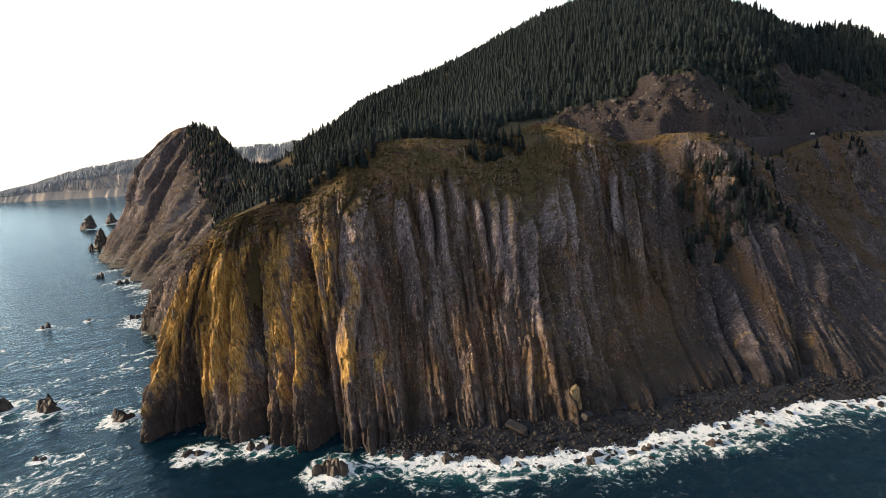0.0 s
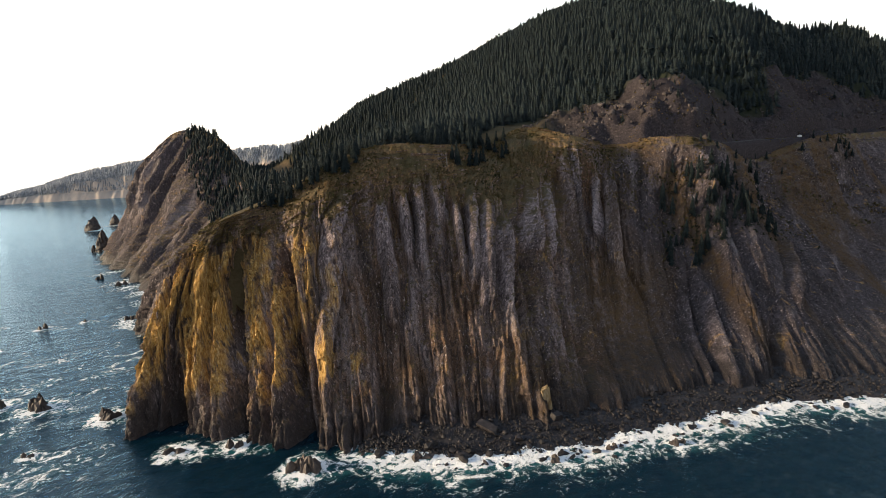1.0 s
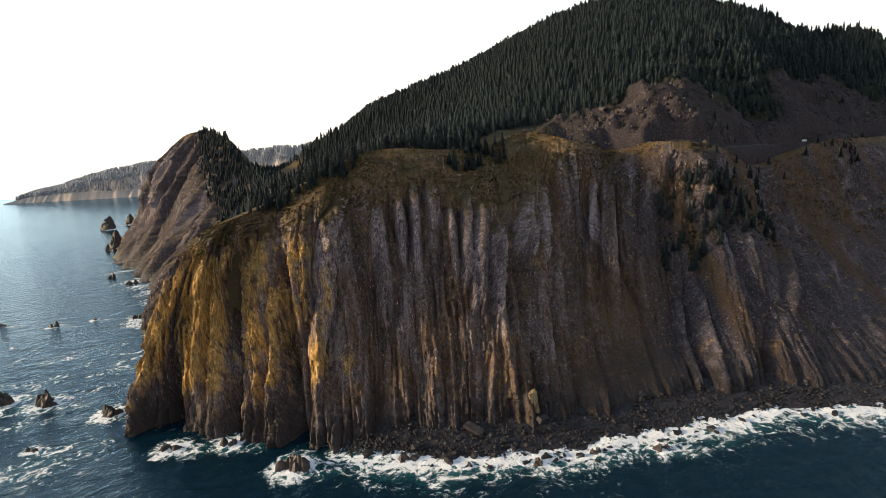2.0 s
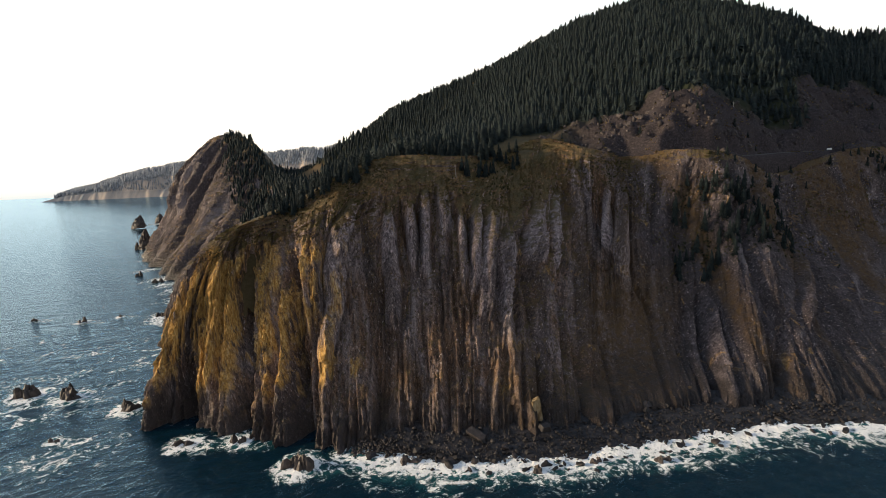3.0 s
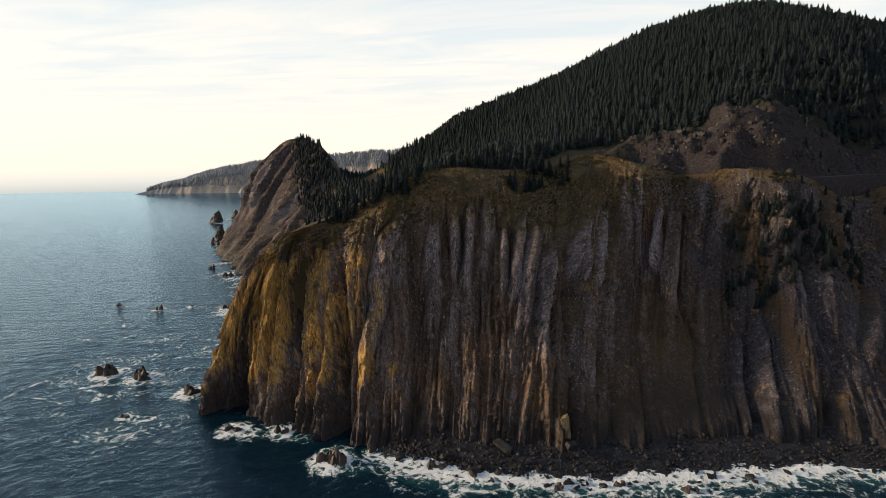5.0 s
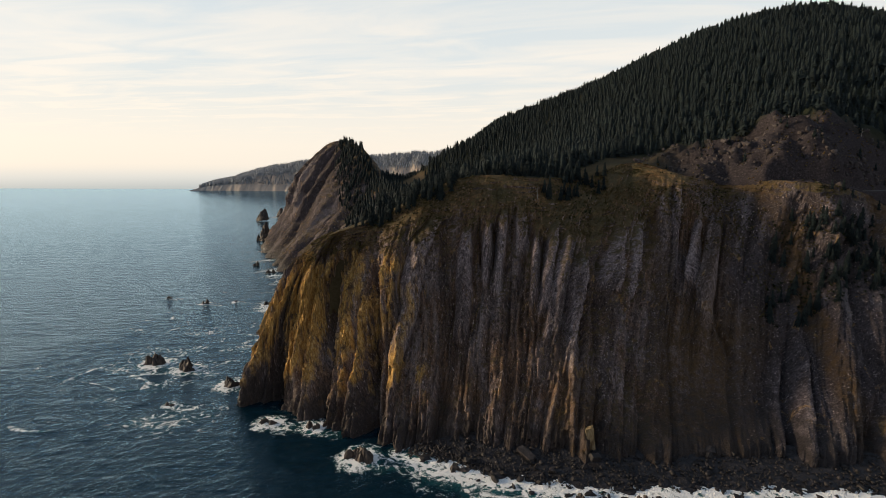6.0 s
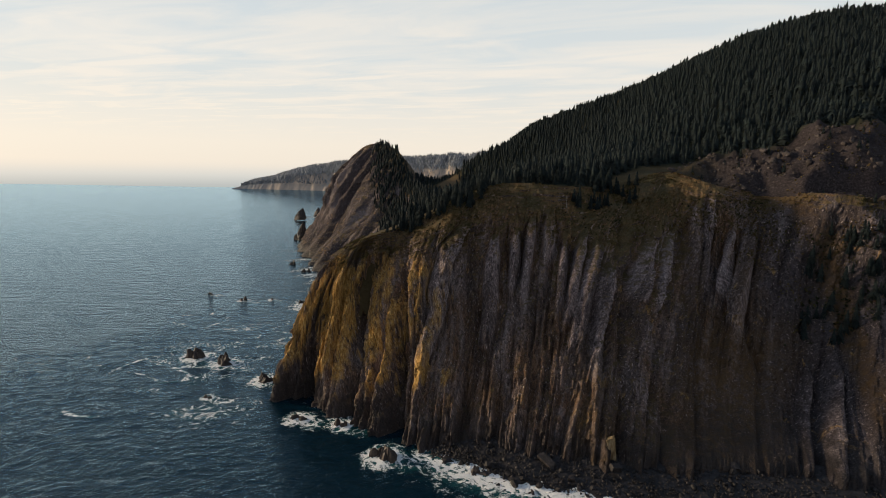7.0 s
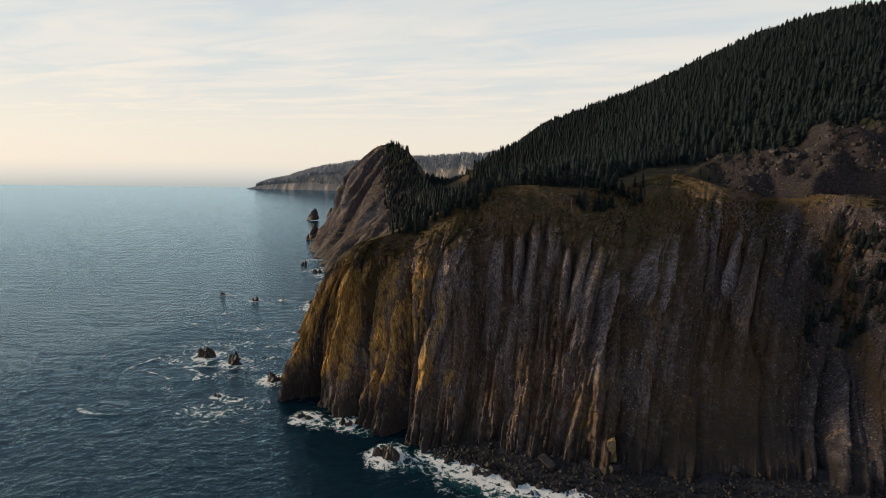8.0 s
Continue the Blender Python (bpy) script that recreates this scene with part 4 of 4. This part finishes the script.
            dz = -0.40 * rad * r.uniform(0.2, 1.5) if k_ % 2 == 0 else 0.15 * rad
            pts.append((rr * math.cos(a_), rr * math.sin(a_), z1 + dz))
        for k_ in range(2 * sides):
            if r.uniform() > sparse:
                tri.append((o, o + 1 + k_, o + 1 + (k_ + 1) % (2 * sides)))
    return np.array(pts), np.array(tri)


def trunk(height, radius, sides=6):
    bm = bmesh.new()
    bmesh.ops.create_cone(bm, cap_ends=True, segments=sides, radius1=radius, radius2=radius * 0.15, depth=height)
    bmesh.ops.translate(bm, verts=bm.verts, vec=(0, 0, height / 2 - 0.6))
    return bm


def tri_mesh(name, p, f, mat):
    me = bpy.data.meshes.new(name)
    me.from_pydata(p.tolist(), [], f.tolist())
    me.materials.append(mat)
    return me


TREES = []
for i in range(5):
    e = new("spruce_tree")
    hgt = 16.0
    part("trunk", trunk(hgt * 0.95, 0.32), MAT_BARK, e)
    p, f = conifer_crown(i, hgt, 15, 8, sparse=0.08)
    part("crown", tri_mesh("crown", p, f, MAT_NEEDLE), None, e)
    tagged(e, "dark green spruce on the grassy cliff top", "tree", "spruces on the cliff top")
    TREES.append(e)

# candidate sites on a jittered lattice over the wooded ground
rs = np.random.RandomState(11)
tx_, ty_ = np.meshgrid(np.arange(-700, 1100, 6.9), np.arange(300, 1480, 6.9))
tx_ = tx_.ravel() + rs.uniform(-3.2, 3.2, tx_.size)
ty_ = ty_.ravel() + rs.uniform(-3.2, 3.2, ty_.size)
cand = (np.abs(tx_ / (ty_ + 30) + 0.05) < 1.15)
tx_, ty_ = tx_[cand], ty_[cand]
td = inland(tx_, ty_)
tw = smooth(ty_ - treeline(tx_) + 22 * (fbm(tx_ / 25, ty_ / 25, 2, 90) - 0.5), -8, 8)
tw = tw * (1 - smooth(np.hypot((tx_ + 322) / 38, (ty_ - 975) / 74), 1.15, 0.85))
ts = smooth(np.abs(ty_ - 1103 + (tx_ - 10) * -1.2) + 20 * fbm(tx_ / 30, ty_ / 30, 2, 4), 26, 12) * smooth(np.abs(tx_ - 10), 70, 40)
tw = tw * (1 - 0.8 * ts)
west = smooth(tx_, -330, -420)
ok = (td > np.where(tx_ < -20, 1.5, 5) + 7 * west) & (rs.uniform(0, 1, tx_.size) < tw * 0.93)
tx_, ty_ = tx_[ok], ty_[ok]
tz_ = hill_height(tx_, ty_) - 0.3
simple = [conifer_crown(200 + i, 1.0, 7, 4) for i in range(12)]
order = np.argsort(np.hypot(tx_ - 40, ty_ + 20))
pieces = []
for n_, i in enumerate(order):
    hgt = float(np.clip(rs.normal(14.5, 4.2), 5, 26)) * (0.8 if n_ < 40 else 1)
    if tx_[i] < -300:
        hgt *= 0.72
    a_ = rs.uniform(0, 6.28)
    if n_ < 95:
        ob = copy_thing(TREES[n_ % 5], Matrix.Identity(4)) if n_ >= 5 else TREES[n_]
        ob.matrix_basis = pose(tx_[i], ty_[i], tz_[i], 0, 0, math.degrees(a_)) @ Matrix.Scale(hgt / 16, 4)
    else:
        p, f = simple[n_ % 12]
        q = turned(p, 0, 0, 0, hgt, a_)
        q[:, :2] *= rs.uniform(0.85, 1.25)
        pieces.append((q + (tx_[i], ty_[i], tz_[i]), f))
joined("forest", pieces, MAT_NEEDLE, "dense dark spruce forest covering the mountainside", "forest")


# ---- the far cape across the bay ----
def cape():
    m = Mat("far_cape", 0.95, 0.1)
    f = m.noise(0.03, 6, 0.65, (1, 1, 0.15))
    # gentler ground is pale grey, haze mixed into its colour; steep rock stays tan
    m.color(m.mix(m.step(m.math("ADD", m.xyz("Normal")["Z"], m.math("MULTIPLY", f, 0.5)), 0.75, 1.0),
                  m.ramp(f, (0.3, (0.36, 0.31, 0.27)), (0.6, (0.62, 0.50, 0.40))), (0.22, 0.23, 0.24)))
    line = spline(np.array([(-3330, 3640, 16), (-3250, 3660, 70), (-3080, 3690, 108), (-2800, 3730, 190), (-2400, 3790, 250), (-2000, 3830, 275), (-1500, 3850, 310), (-900, 3850, 340)], float), np.linspace(0, 7, 260))
    rows = np.array([0, 0.05, 0.14, 0.2, 0.3, 0.45, 0.6, 0.8, 1.0, 1.2])
    lift = np.array([-0.05, 0.06, 0.42, 0.50, 0.62, 0.74, 0.86, 0.97, 1.0, 0.9])
    X = line[None, :, 0] + 0 * rows[:, None] + 22 * (fbm(line[None, :, 0] / 70, rows[:, None] * 9, 3, 3) - 0.5)
    Y = line[None, :, 1] + 300 * rows[:, None] + 70 * (fbm(line[None, :, 0] / 60, rows[:, None] * 3, 3, 4) - 0.5)
    Zc = np.minimum(line[None, :, 2] * lift[:, None], np.array([0, 8, 46, 62, 400, 400, 400, 400, 400, 400.0])[:, None]) * (1 + 0.12 * (fbm(line[None, :, 0] / 80, rows[:, None] * 4, 3, 5) - 0.5))
    ob = new("far_cape", grid_mesh("far_cape", np.stack([X, Y, Zc], -1), m.m))
    tagged(ob, "distant wooded cape with pale cliffs across the bay", "headland", kind="structure")
    pcs = []
    r = np.random.RandomState(5)
    for i in range(7500):
        s = r.uniform(4, 259)
        c = np.array([np.interp(s, np.arange(260), line[:, j]) for j in range(3)])
        q = r.uniform(0.17, 1.1)
        h_ = np.interp(q, rows, lift) * c[2]
        if c[2] < 50:
            continue
        col_ = int(s)
        j = int(np.clip(np.searchsorted(rows, q), 1, len(rows) - 1))
        t = (q - rows[j - 1]) / (rows[j] - rows[j - 1])
        P0 = np.array([X[j - 1, col_] * (1 - t) + X[j, col_] * t, Y[j - 1, col_] * (1 - t) + Y[j, col_] * t, Zc[j - 1, col_] * (1 - t) + Zc[j, col_] * t])
        p, f_ = simple[i % 12]
        pcs.append((turned(p, *P0, r.uniform(18, 34), r.uniform(0, 6)), f_))
    joined("cape_forest", pcs, MAT_HAZEWOOD, "distant spruce forest on the cape across the bay", "forest")


cape()


# ---- trees, scrub and dead wood on the cliff and its ledges ----
ATF, VF = atb0.ravel(), V.ravel()
PF = P.reshape(-1, 3)
CELL = (np.gradient(arc)[None, :] * np.linalg.norm(np.gradient(P, axis=0), axis=-1)).ravel()


def cliff_spots(n, a0, a1, v0, v1, seed, clump=0.0, size=18):
    """Places on the cliff's surface between two stations and two levels of its profile, in clumps."""
    r = np.random.RandomState(seed)
    w = CELL * (ATF > a0) * (ATF < a1) * (VF > v0) * (VF < v1)
    if clump:
        w = w * smooth(fbm(PF[:, 0] / size, PF[:, 1] / size + PF[:, 2] / size, 2, seed), clump - 0.05, clump + 0.06)
    idx = r.choice(len(w), n, p=w / w.sum())
    return PF[idx], r


def plant(n, a0, a1, v0, v1, seed, tall, label, clump=0.0):
    pts, r = cliff_spots(n, a0, a1, v0, v1, seed, clump)
    for i, q in enumerate(pts):
        ob = copy_thing(TREES[i % 5], Matrix.Identity(4))
        ob.matrix_basis = pose(q[0], q[1] - 0.3, q[2] - 0.8, 0, 0, r.uniform(0, 360)) @ Matrix.Scale(r.uniform(0.7, 1.25) * tall / 16, 4)
        tagged(ob, label, "tree", "spruces on the cliff")


plant(30, 11.8, 13.6, 3.75, 4.5, 3, 13, "wind-bent dark spruce on the rim of the cliff")
plant(9, 10.9, 12.3, 4.1, 5.0, 31, 8, "small dark spruce on the crest of the promontory")
plant(30, 11.3, 13.0, 3.95, 4.9, 41, 9, "small dark spruce on the crest of the promontory")
plant(46, 20.6, 21.9, 2.7, 3.5, 32, 11, "dark young spruce on a ledge of the cliff", 0.42)
plant(26, 15.1, 16.7, 3.7, 4.5, 4, 12, "dark green spruce at the edge of the cliff-top meadow", 0.45)
plant(80, 19.7, 21.5, 2.6, 3.6, 5, 12, "dark young spruce on a ledge of the cliff")
plant(24, 20.5, 23.5, 3.6, 4.3, 6, 8, "dark young spruce beside the cliff road")

r_ = np.random.RandomState(77)
for i in range(26):
    x_, y_ = 54 + 18 * r_.normal(), 402 + 11 * r_.normal()
    z_ = float(hill_height(np.array([x_]), np.array([y_]))[0]) - 0.4
    if inland(np.array([x_]), np.array([y_]))[0] > 1:
        ob = copy_thing(TREES[i % 5], Matrix.Identity(4))
        ob.matrix_basis = pose(x_, y_, z_, 0, 0, r_.uniform(0, 360)) @ Matrix.Scale(r_.uniform(12, 19) / 16, 4)
        tagged(ob, "tall dark spruce behind the cliff-top meadow", "tree", "spruces on the cliff top")

# the wood that hangs over the landward face of the second headland
pts, r_ = cliff_spots(3400, 2.9, 6.3, 1.7, 4.6, 8)
pieces = []
for i, q in enumerate(pts):
    if q[0] < -470 + (205 - q[2]) * 1.0 + 30 * r_.uniform():
        continue
    p, f = simple[i % 12]
    pieces.append((turned(p, q[0], q[1], q[2] - 1.0, r_.uniform(7, 14), r_.uniform(0, 6.28)), f))
joined("headland_wood", pieces, MAT_NEEDLE, "dark spruces crowding the back of the headland", "forest")


def tuft(seed):
    """A low clump of coarse leaves."""
    r = np.random.RandomState(seed)
    pts, tri = [], []
    for k_ in range(9):
        a_, l_ = r.uniform(0, 6.28), r.uniform(0.6, 1.1)
        d = np.array([math.cos(a_), math.sin(a_), r.uniform(0.5, 1.5)])
        sd = np.array([-math.sin(a_), math.cos(a_), 0]) * 0.28
        o = len(pts)
        pts += [tuple(-sd), tuple(sd), tuple(d * l_ * 0.7 + sd * 0.9), tuple(d * l_ * 0.7 - sd * 0.9 + (0, 0, -0.1))]
        tri += [(o, o + 1, o + 2), (o, o + 2, o + 3)]
    return np.array(pts), np.array(tri)


MAT_SCRUB = plain("coastal_scrub", ((0.32, (0.075, 0.082, 0.030)), (0.5, (0.14, 0.11, 0.045)), (0.68, (0.20, 0.125, 0.06))), 0.06, 0.95, 0.1, 0.3, 0.2)
tufts = [tuft(i) for i in range(6)]
pieces = []
for n_, a0, a1, v0, v1, seed, big, clump in ((10500, 9.2, 19.4, 3.25, 4.7, 11, 0.75, 0.36), (1500, 13, 19, 2.2, 3.2, 12, 0.6, 0.54), (2200, 19.4, 23.5, 2.7, 4.3, 13, 1.0, 0.50), (1300, 6.2, 9.8, 2.8, 4.3, 14, 1.2, 0.44)):
    pts, r_ = cliff_spots(n_, a0, a1, v0, v1, seed, clump)
    for i, q in enumerate(pts):
        p, f = tufts[i % 6]
        pieces.append((turned(p, *q, big * r_.uniform(0.5, 1.6), r_.uniform(0, 6.28)), f))
joined("cliff_scrub", pieces, MAT_SCRUB, "olive and rust-brown scrub clinging to the cliff", "scrub")

# dark bushes crowding the ledges between the spruces
MAT_BUSH = plain("dark_bush", ((0.3, (0.024, 0.034, 0.018)), (0.5, (0.042, 0.052, 0.025)), (0.72, (0.070, 0.074, 0.034))), 0.3, 0.95, 0.1, 0.4, 0.3)
pieces = []
for n_, a0, a1, v0, v1, seed, big, clump in ((420, 19.7, 21.8, 2.6, 3.6, 51, 1.3, 0.40), (260, 19.4, 22.4, 2.5, 3.9, 55, 1.0, 0.0), (160, 17.4, 19.6, 3.5, 4.2, 52, 1.0, 0.0), (160, 11.6, 13.4, 3.5, 4.4, 53, 1.0, 0.0), (160, 15.0, 16.4, 3.4, 4.2, 54, 1.0, 0.0)):
    pts, r_ = cliff_spots(n_, a0, a1, v0, v1, seed, clump, 26)
    for i, q in enumerate(pts):
        p, f = tufts[i % 6]
        pieces.append((turned(p, *q, big * r_.uniform(0.5, 1.5), r_.uniform(0, 6.28)), f))
joined("ledge_bushes", pieces, MAT_BUSH, "dark green bushes crowding the ledges of the cliff", "bushes")

# brush over the scree and road bank
r_ = np.random.RandomState(21)
bx, by = r_.uniform(90, 560, 9000), r_.uniform(420, 690, 9000)
keep_ = (inland(bx, by) > 6) & (by < treeline(bx) + 10) & (fbm(bx / 18, by / 18, 2, 15) > 0.52)
bx, by = bx[keep_], by[keep_]


def ground_at(x, y):
    """Height of the hill's sheet at plan points."""
    i = np.clip(np.searchsorted(hx, x) - 1, 0, len(hx) - 2)
    j = np.clip(np.searchsorted(hy, y) - 1, 0, len(hy) - 2)
    fx, fy = (x - hx[i]) / (hx[i + 1] - hx[i]), (y - hy[j]) / (hy[j + 1] - hy[j])
    return (HZ[j, i] * (1 - fx) + HZ[j, i + 1] * fx) * (1 - fy) + (HZ[j + 1, i] * (1 - fx) + HZ[j + 1, i + 1] * fx) * fy


bz = ground_at(bx, by)
joined("hill_brush", [(turned(tufts[i % 6][0], bx[i], by[i], bz[i], r_.uniform(0.6, 1.6), r_.uniform(0, 6.28)), tufts[i % 6][1]) for i in range(len(bx))],
       MAT_SCRUB, "low brown brush over the scree above the cliff", "scrub")


def nearest_cliff(x, y):
    i = np.argmin((PF[:, 0] - x) ** 2 + (PF[:, 1] - y) ** 2 - 0.2 * PF[:, 2])
    return PF[i]


def snag(x, y, tall, limbs, seed, tilt=0.0):
    """A bleached dead trunk, with stubs of branches."""
    r = random.Random(seed)
    q = nearest_cliff(x, y)
    z = max(q[2], float(ground_at(np.array([x]), np.array([y]))[0]) if inland(np.array([x]), np.array([y]))[0] > 5 else -99)
    e = new("dead_tree")
    part("trunk", trunk(tall, 0.30, 7), MAT_DEAD, e)
    for k_ in range(limbs):
        bm = bmesh.new()
        l_ = tall * r.uniform(0.10, 0.24)
        bmesh.ops.create_cone(bm, cap_ends=True, segments=5, radius1=0.12, radius2=0.03, depth=l_)
        bmesh.ops.translate(bm, verts=bm.verts, vec=(0, 0, l_ / 2))
        bmesh.ops.transform(bm, matrix=pose(0, 0, tall * r.uniform(0.3, 0.88), r.uniform(50, 85), 0, r.uniform(0, 360)).to_4x4() , verts=bm.verts)
        part("branch", bm, MAT_DEAD, e)
    e.matrix_world = pose(x, y, z - 0.4, tilt, tilt * 0.5, r.uniform(0, 360))
    tagged(e, "bleached dead tree trunk standing among live spruces", "dead tree", "dead trees")


for i, row in enumerate(((17, 361, 11, 4), (23, 369, 7, 3), (-99, 322, 11, 3), (-92, 326, 9, 2), (286, 526, 14, 7), (208, 389, 9, 12))):
    snag(*row, 60 + i, 3 if i % 2 else -2)


# ---- fallen blocks at the foot of the cliff ----
def block(name, x, y, z, sx, sy, sz, rot, mat, seed, label):
    r = random.Random(seed)
    bm = bmesh.new()
    bmesh.ops.create_cube(bm, size=1.0)
    bmesh.ops.subdivide_edges(bm, edges=bm.edges[:], cuts=5, use_grid_fill=True)
    for v_ in bm.verts:
        c = v_.co
        k_ = 1 - 0.22 * max(0, c.z)
        n_ = noise.noise(Vector((c.x * 2.1 + seed, c.y * 2.1, c.z * 1.1)))
        n2 = noise.noise(Vector((c.x * 6, c.y * 6 + seed, c.z * 3)))
        c.x, c.y = c.x * k_ + 0.10 * n_ + 0.05 * n2, c.y * k_ + 0.10 * n_
        c.z += 0.06 * n_ + 0.03 * n2 + (0.10 * c.x if c.z > 0.4 else 0)
        v_.co = Vector((c.x * sx, c.y * sy, c.z * sz))
    ob = new(name, mesh_from(bm, name, mat))
    ob.matrix_world = pose(x, y, z, *rot)
    return tagged(ob, label, "rock", "fallen blocks")


MAT_PALE = plain("pale_lichened_rock", ((0.3, (0.10, 0.066, 0.035)), (0.5, (0.22, 0.16, 0.085)), (0.72, (0.34, 0.28, 0.18))), 0.6, 0.9, 0.2, 0.9, 0.05, (1, 1, 0.4))
block("rock_pillar", 63.0, 236.5, 10.0, 4.6, 4.0, 14, (-4, -4, 12), MAT_PALE, 5, "pale ochre pillar of rock leaning at the cliff foot")
block("rock_slab", 31, 222, 4.6, 11, 4.5, 2.2, (18, 12, -35), MAT_BOULDER, 9, "flat grey slab fallen on the boulder beach")
block("rock_block", 66, 224, 7.5, 5, 4, 3, (8, 10, 30), MAT_BOULDER, 12, "dark block of rock lying below the pillar")


# ---- the coast road on its bench, and a parked van ----
MAT_ROAD = plain("asphalt", ((0.3, (0.045, 0.045, 0.047)), (0.7, (0.075, 0.074, 0.074))), 1.2, 0.9, 0.2, 0.3, 0.0)
_rt = np.gradient(ROAD[:, :2], axis=0)
_rt /= np.linalg.norm(_rt, axis=1, keepdims=True)
_rn = np.stack([_rt[:, 1], -_rt[:, 0]], -1)
_rows = np.array([-3.8, -3.6, -1.2, 1.2, 3.6, 3.8])
_rp = ROAD[None, :, :2] + _rn[None] * _rows[:, None, None]
_rz = ROAD[None, :, 2] + np.array([-0.5, 0.0, 0.05, 0.05, 0.0, -0.5])[:, None]
tagged(new("road", grid_mesh("road", np.concatenate([_rp, _rz[..., None]], -1), MAT_ROAD)), "narrow asphalt coast road on a bench above the cliff", "road", kind="structure")

MAT_WHITE = plain("white_paint", ((0.3, (0.72, 0.72, 0.70)), (0.7, (0.82, 0.82, 0.80))), 3.0, 0.35, 0.5, 0.05, 0.0)
MAT_GLASS = plain("dark_glass", ((0.3, (0.02, 0.022, 0.025)), (0.7, (0.03, 0.033, 0.036))), 2.0, 0.1, 0.6, 0.0, 0.0)
MAT_TYRE = plain("tyre_rubber", ((0.3, (0.02, 0.02, 0.02)), (0.7, (0.035, 0.035, 0.035))), 8.0, 0.9, 0.2, 0.3, 0.0)
van = new("van")
bm = bmesh.new()
prof = [(-2.7, 0.45), (2.6, 0.45), (2.7, 1.0), (2.45, 1.25), (1.85, 2.25), (1.6, 2.4), (-2.6, 2.4), (-2.75, 2.2)]
rows_ = []
for y_, k_ in ((-0.98, 0.97), (-0.9, 1.0), (0.9, 1.0), (0.98, 0.97)):
    rows_.append([bm.verts.new((x_ * k_, y_, 0.45 + (z_ - 0.45) * k_)) for x_, z_ in prof])
for a_, b_ in zip(rows_, rows_[1:]):
    for i in range(len(prof)):
        j = (i + 1) % len(prof)
        bm.faces.new((a_[i], a_[j], b_[j], b_[i]))
bm.faces.new(rows_[0][::-1])
bm.faces.new(rows_[-1])
bmesh.ops.recalc_face_normals(bm, faces=bm.faces)
part("body", bm, MAT_WHITE, van)
for x_ in (-1.75, 1.75):
    for y_ in (-0.9, 0.9):
        bm = bmesh.new()
        bmesh.ops.create_cone(bm, cap_ends=True, segments=16, radius1=0.36, radius2=0.36, depth=0.24, matrix=pose(x_, y_, 0.36, 90, 0, 0))
        part("wheel", bm, MAT_TYRE, van, "black rubber wheel")
for pts_ in ([(1.95, -0.8, 1.35), (1.95, 0.8, 1.35), (1.62, 0.75, 2.2), (1.62, -0.75, 2.2)], ):
    bm = bmesh.new()
    vs_ = [bm.verts.new(Vector(q_) + Vector((0.42, 0, 0.02))) for q_ in pts_] + [bm.verts.new(Vector(q_) + Vector((0.36, 0, 0.0))) for q_ in pts_]
    bm.faces.new(vs_[:4])
    bm.faces.new(vs_[7:3:-1])
    for i in range(4):
        bm.faces.new((vs_[i], vs_[(i + 1) % 4], vs_[4 + (i + 1) % 4], vs_[4 + i]))
    part("windscreen", bm, MAT_GLASS, van, "dark glass windscreen")
_k = int(np.argmin(np.hypot(ROAD[:, 0] - 384, ROAD[:, 1] - 528)))
_v = ROAD[_k, :2] + _rn[_k] * 2.0
van.matrix_world = pose(_v[0], _v[1], ROAD[_k, 2] + 0.05, 0, 0, math.degrees(math.atan2(_rt[_k, 1], _rt[_k, 0])))
tagged(van, "white van parked on the coast road above the cliff", "van")

# ---- rock outcrops over the scree, below the trees ----
r_ = np.random.RandomState(31)
crag_shapes = [arrays(lump(300 + i, 2, (1, 0.75, 1.1), 0.7)) for i in range(8)]
ox, oy = r_.uniform(95, 560, 5200), r_.uniform(430, 690, 5200)
kp = (inland(ox, oy) > 8) & (oy < treeline(ox) + 4) & (fbm(ox / 30, oy / 30, 3, 25) > 0.48)
kp &= np.array([np.hypot(ROAD[:, 0] - x_, ROAD[:, 1] - y_).min() > 9 for x_, y_ in zip(ox, oy)])
ox, oy = ox[kp], oy[kp]
oz = ground_at(ox, oy)
joined("scree_outcrops", [(turned(crag_shapes[i % 8][0], ox[i], oy[i], oz[i], r_.uniform(0.6, 2.2) * (1.8 if i % 9 == 0 else 1), r_.uniform(0, 6.28), r_.uniform(-0.3, 0.3)), crag_shapes[i % 8][1]) for i in range(len(ox))],
       MAT_CRAG, "grey-brown rock outcrops breaking through the scree", "rocks")
# scattered trees and bushes among the crags
n_ = 0
for i in range(len(bx)):
    if i % 26 == 0 and n_ < 40:
        ob = copy_thing(TREES[n_ % 5], Matrix.Identity(4))
        ob.matrix_basis = pose(bx[i], by[i], bz[i] - 0.4, 0, 0, r_.uniform(0, 360)) @ Matrix.Scale(r_.uniform(5, 10) / 16, 4)
        tagged(ob, "small dark spruce growing among the crags", "tree", "spruces among the crags")
        n_ += 1
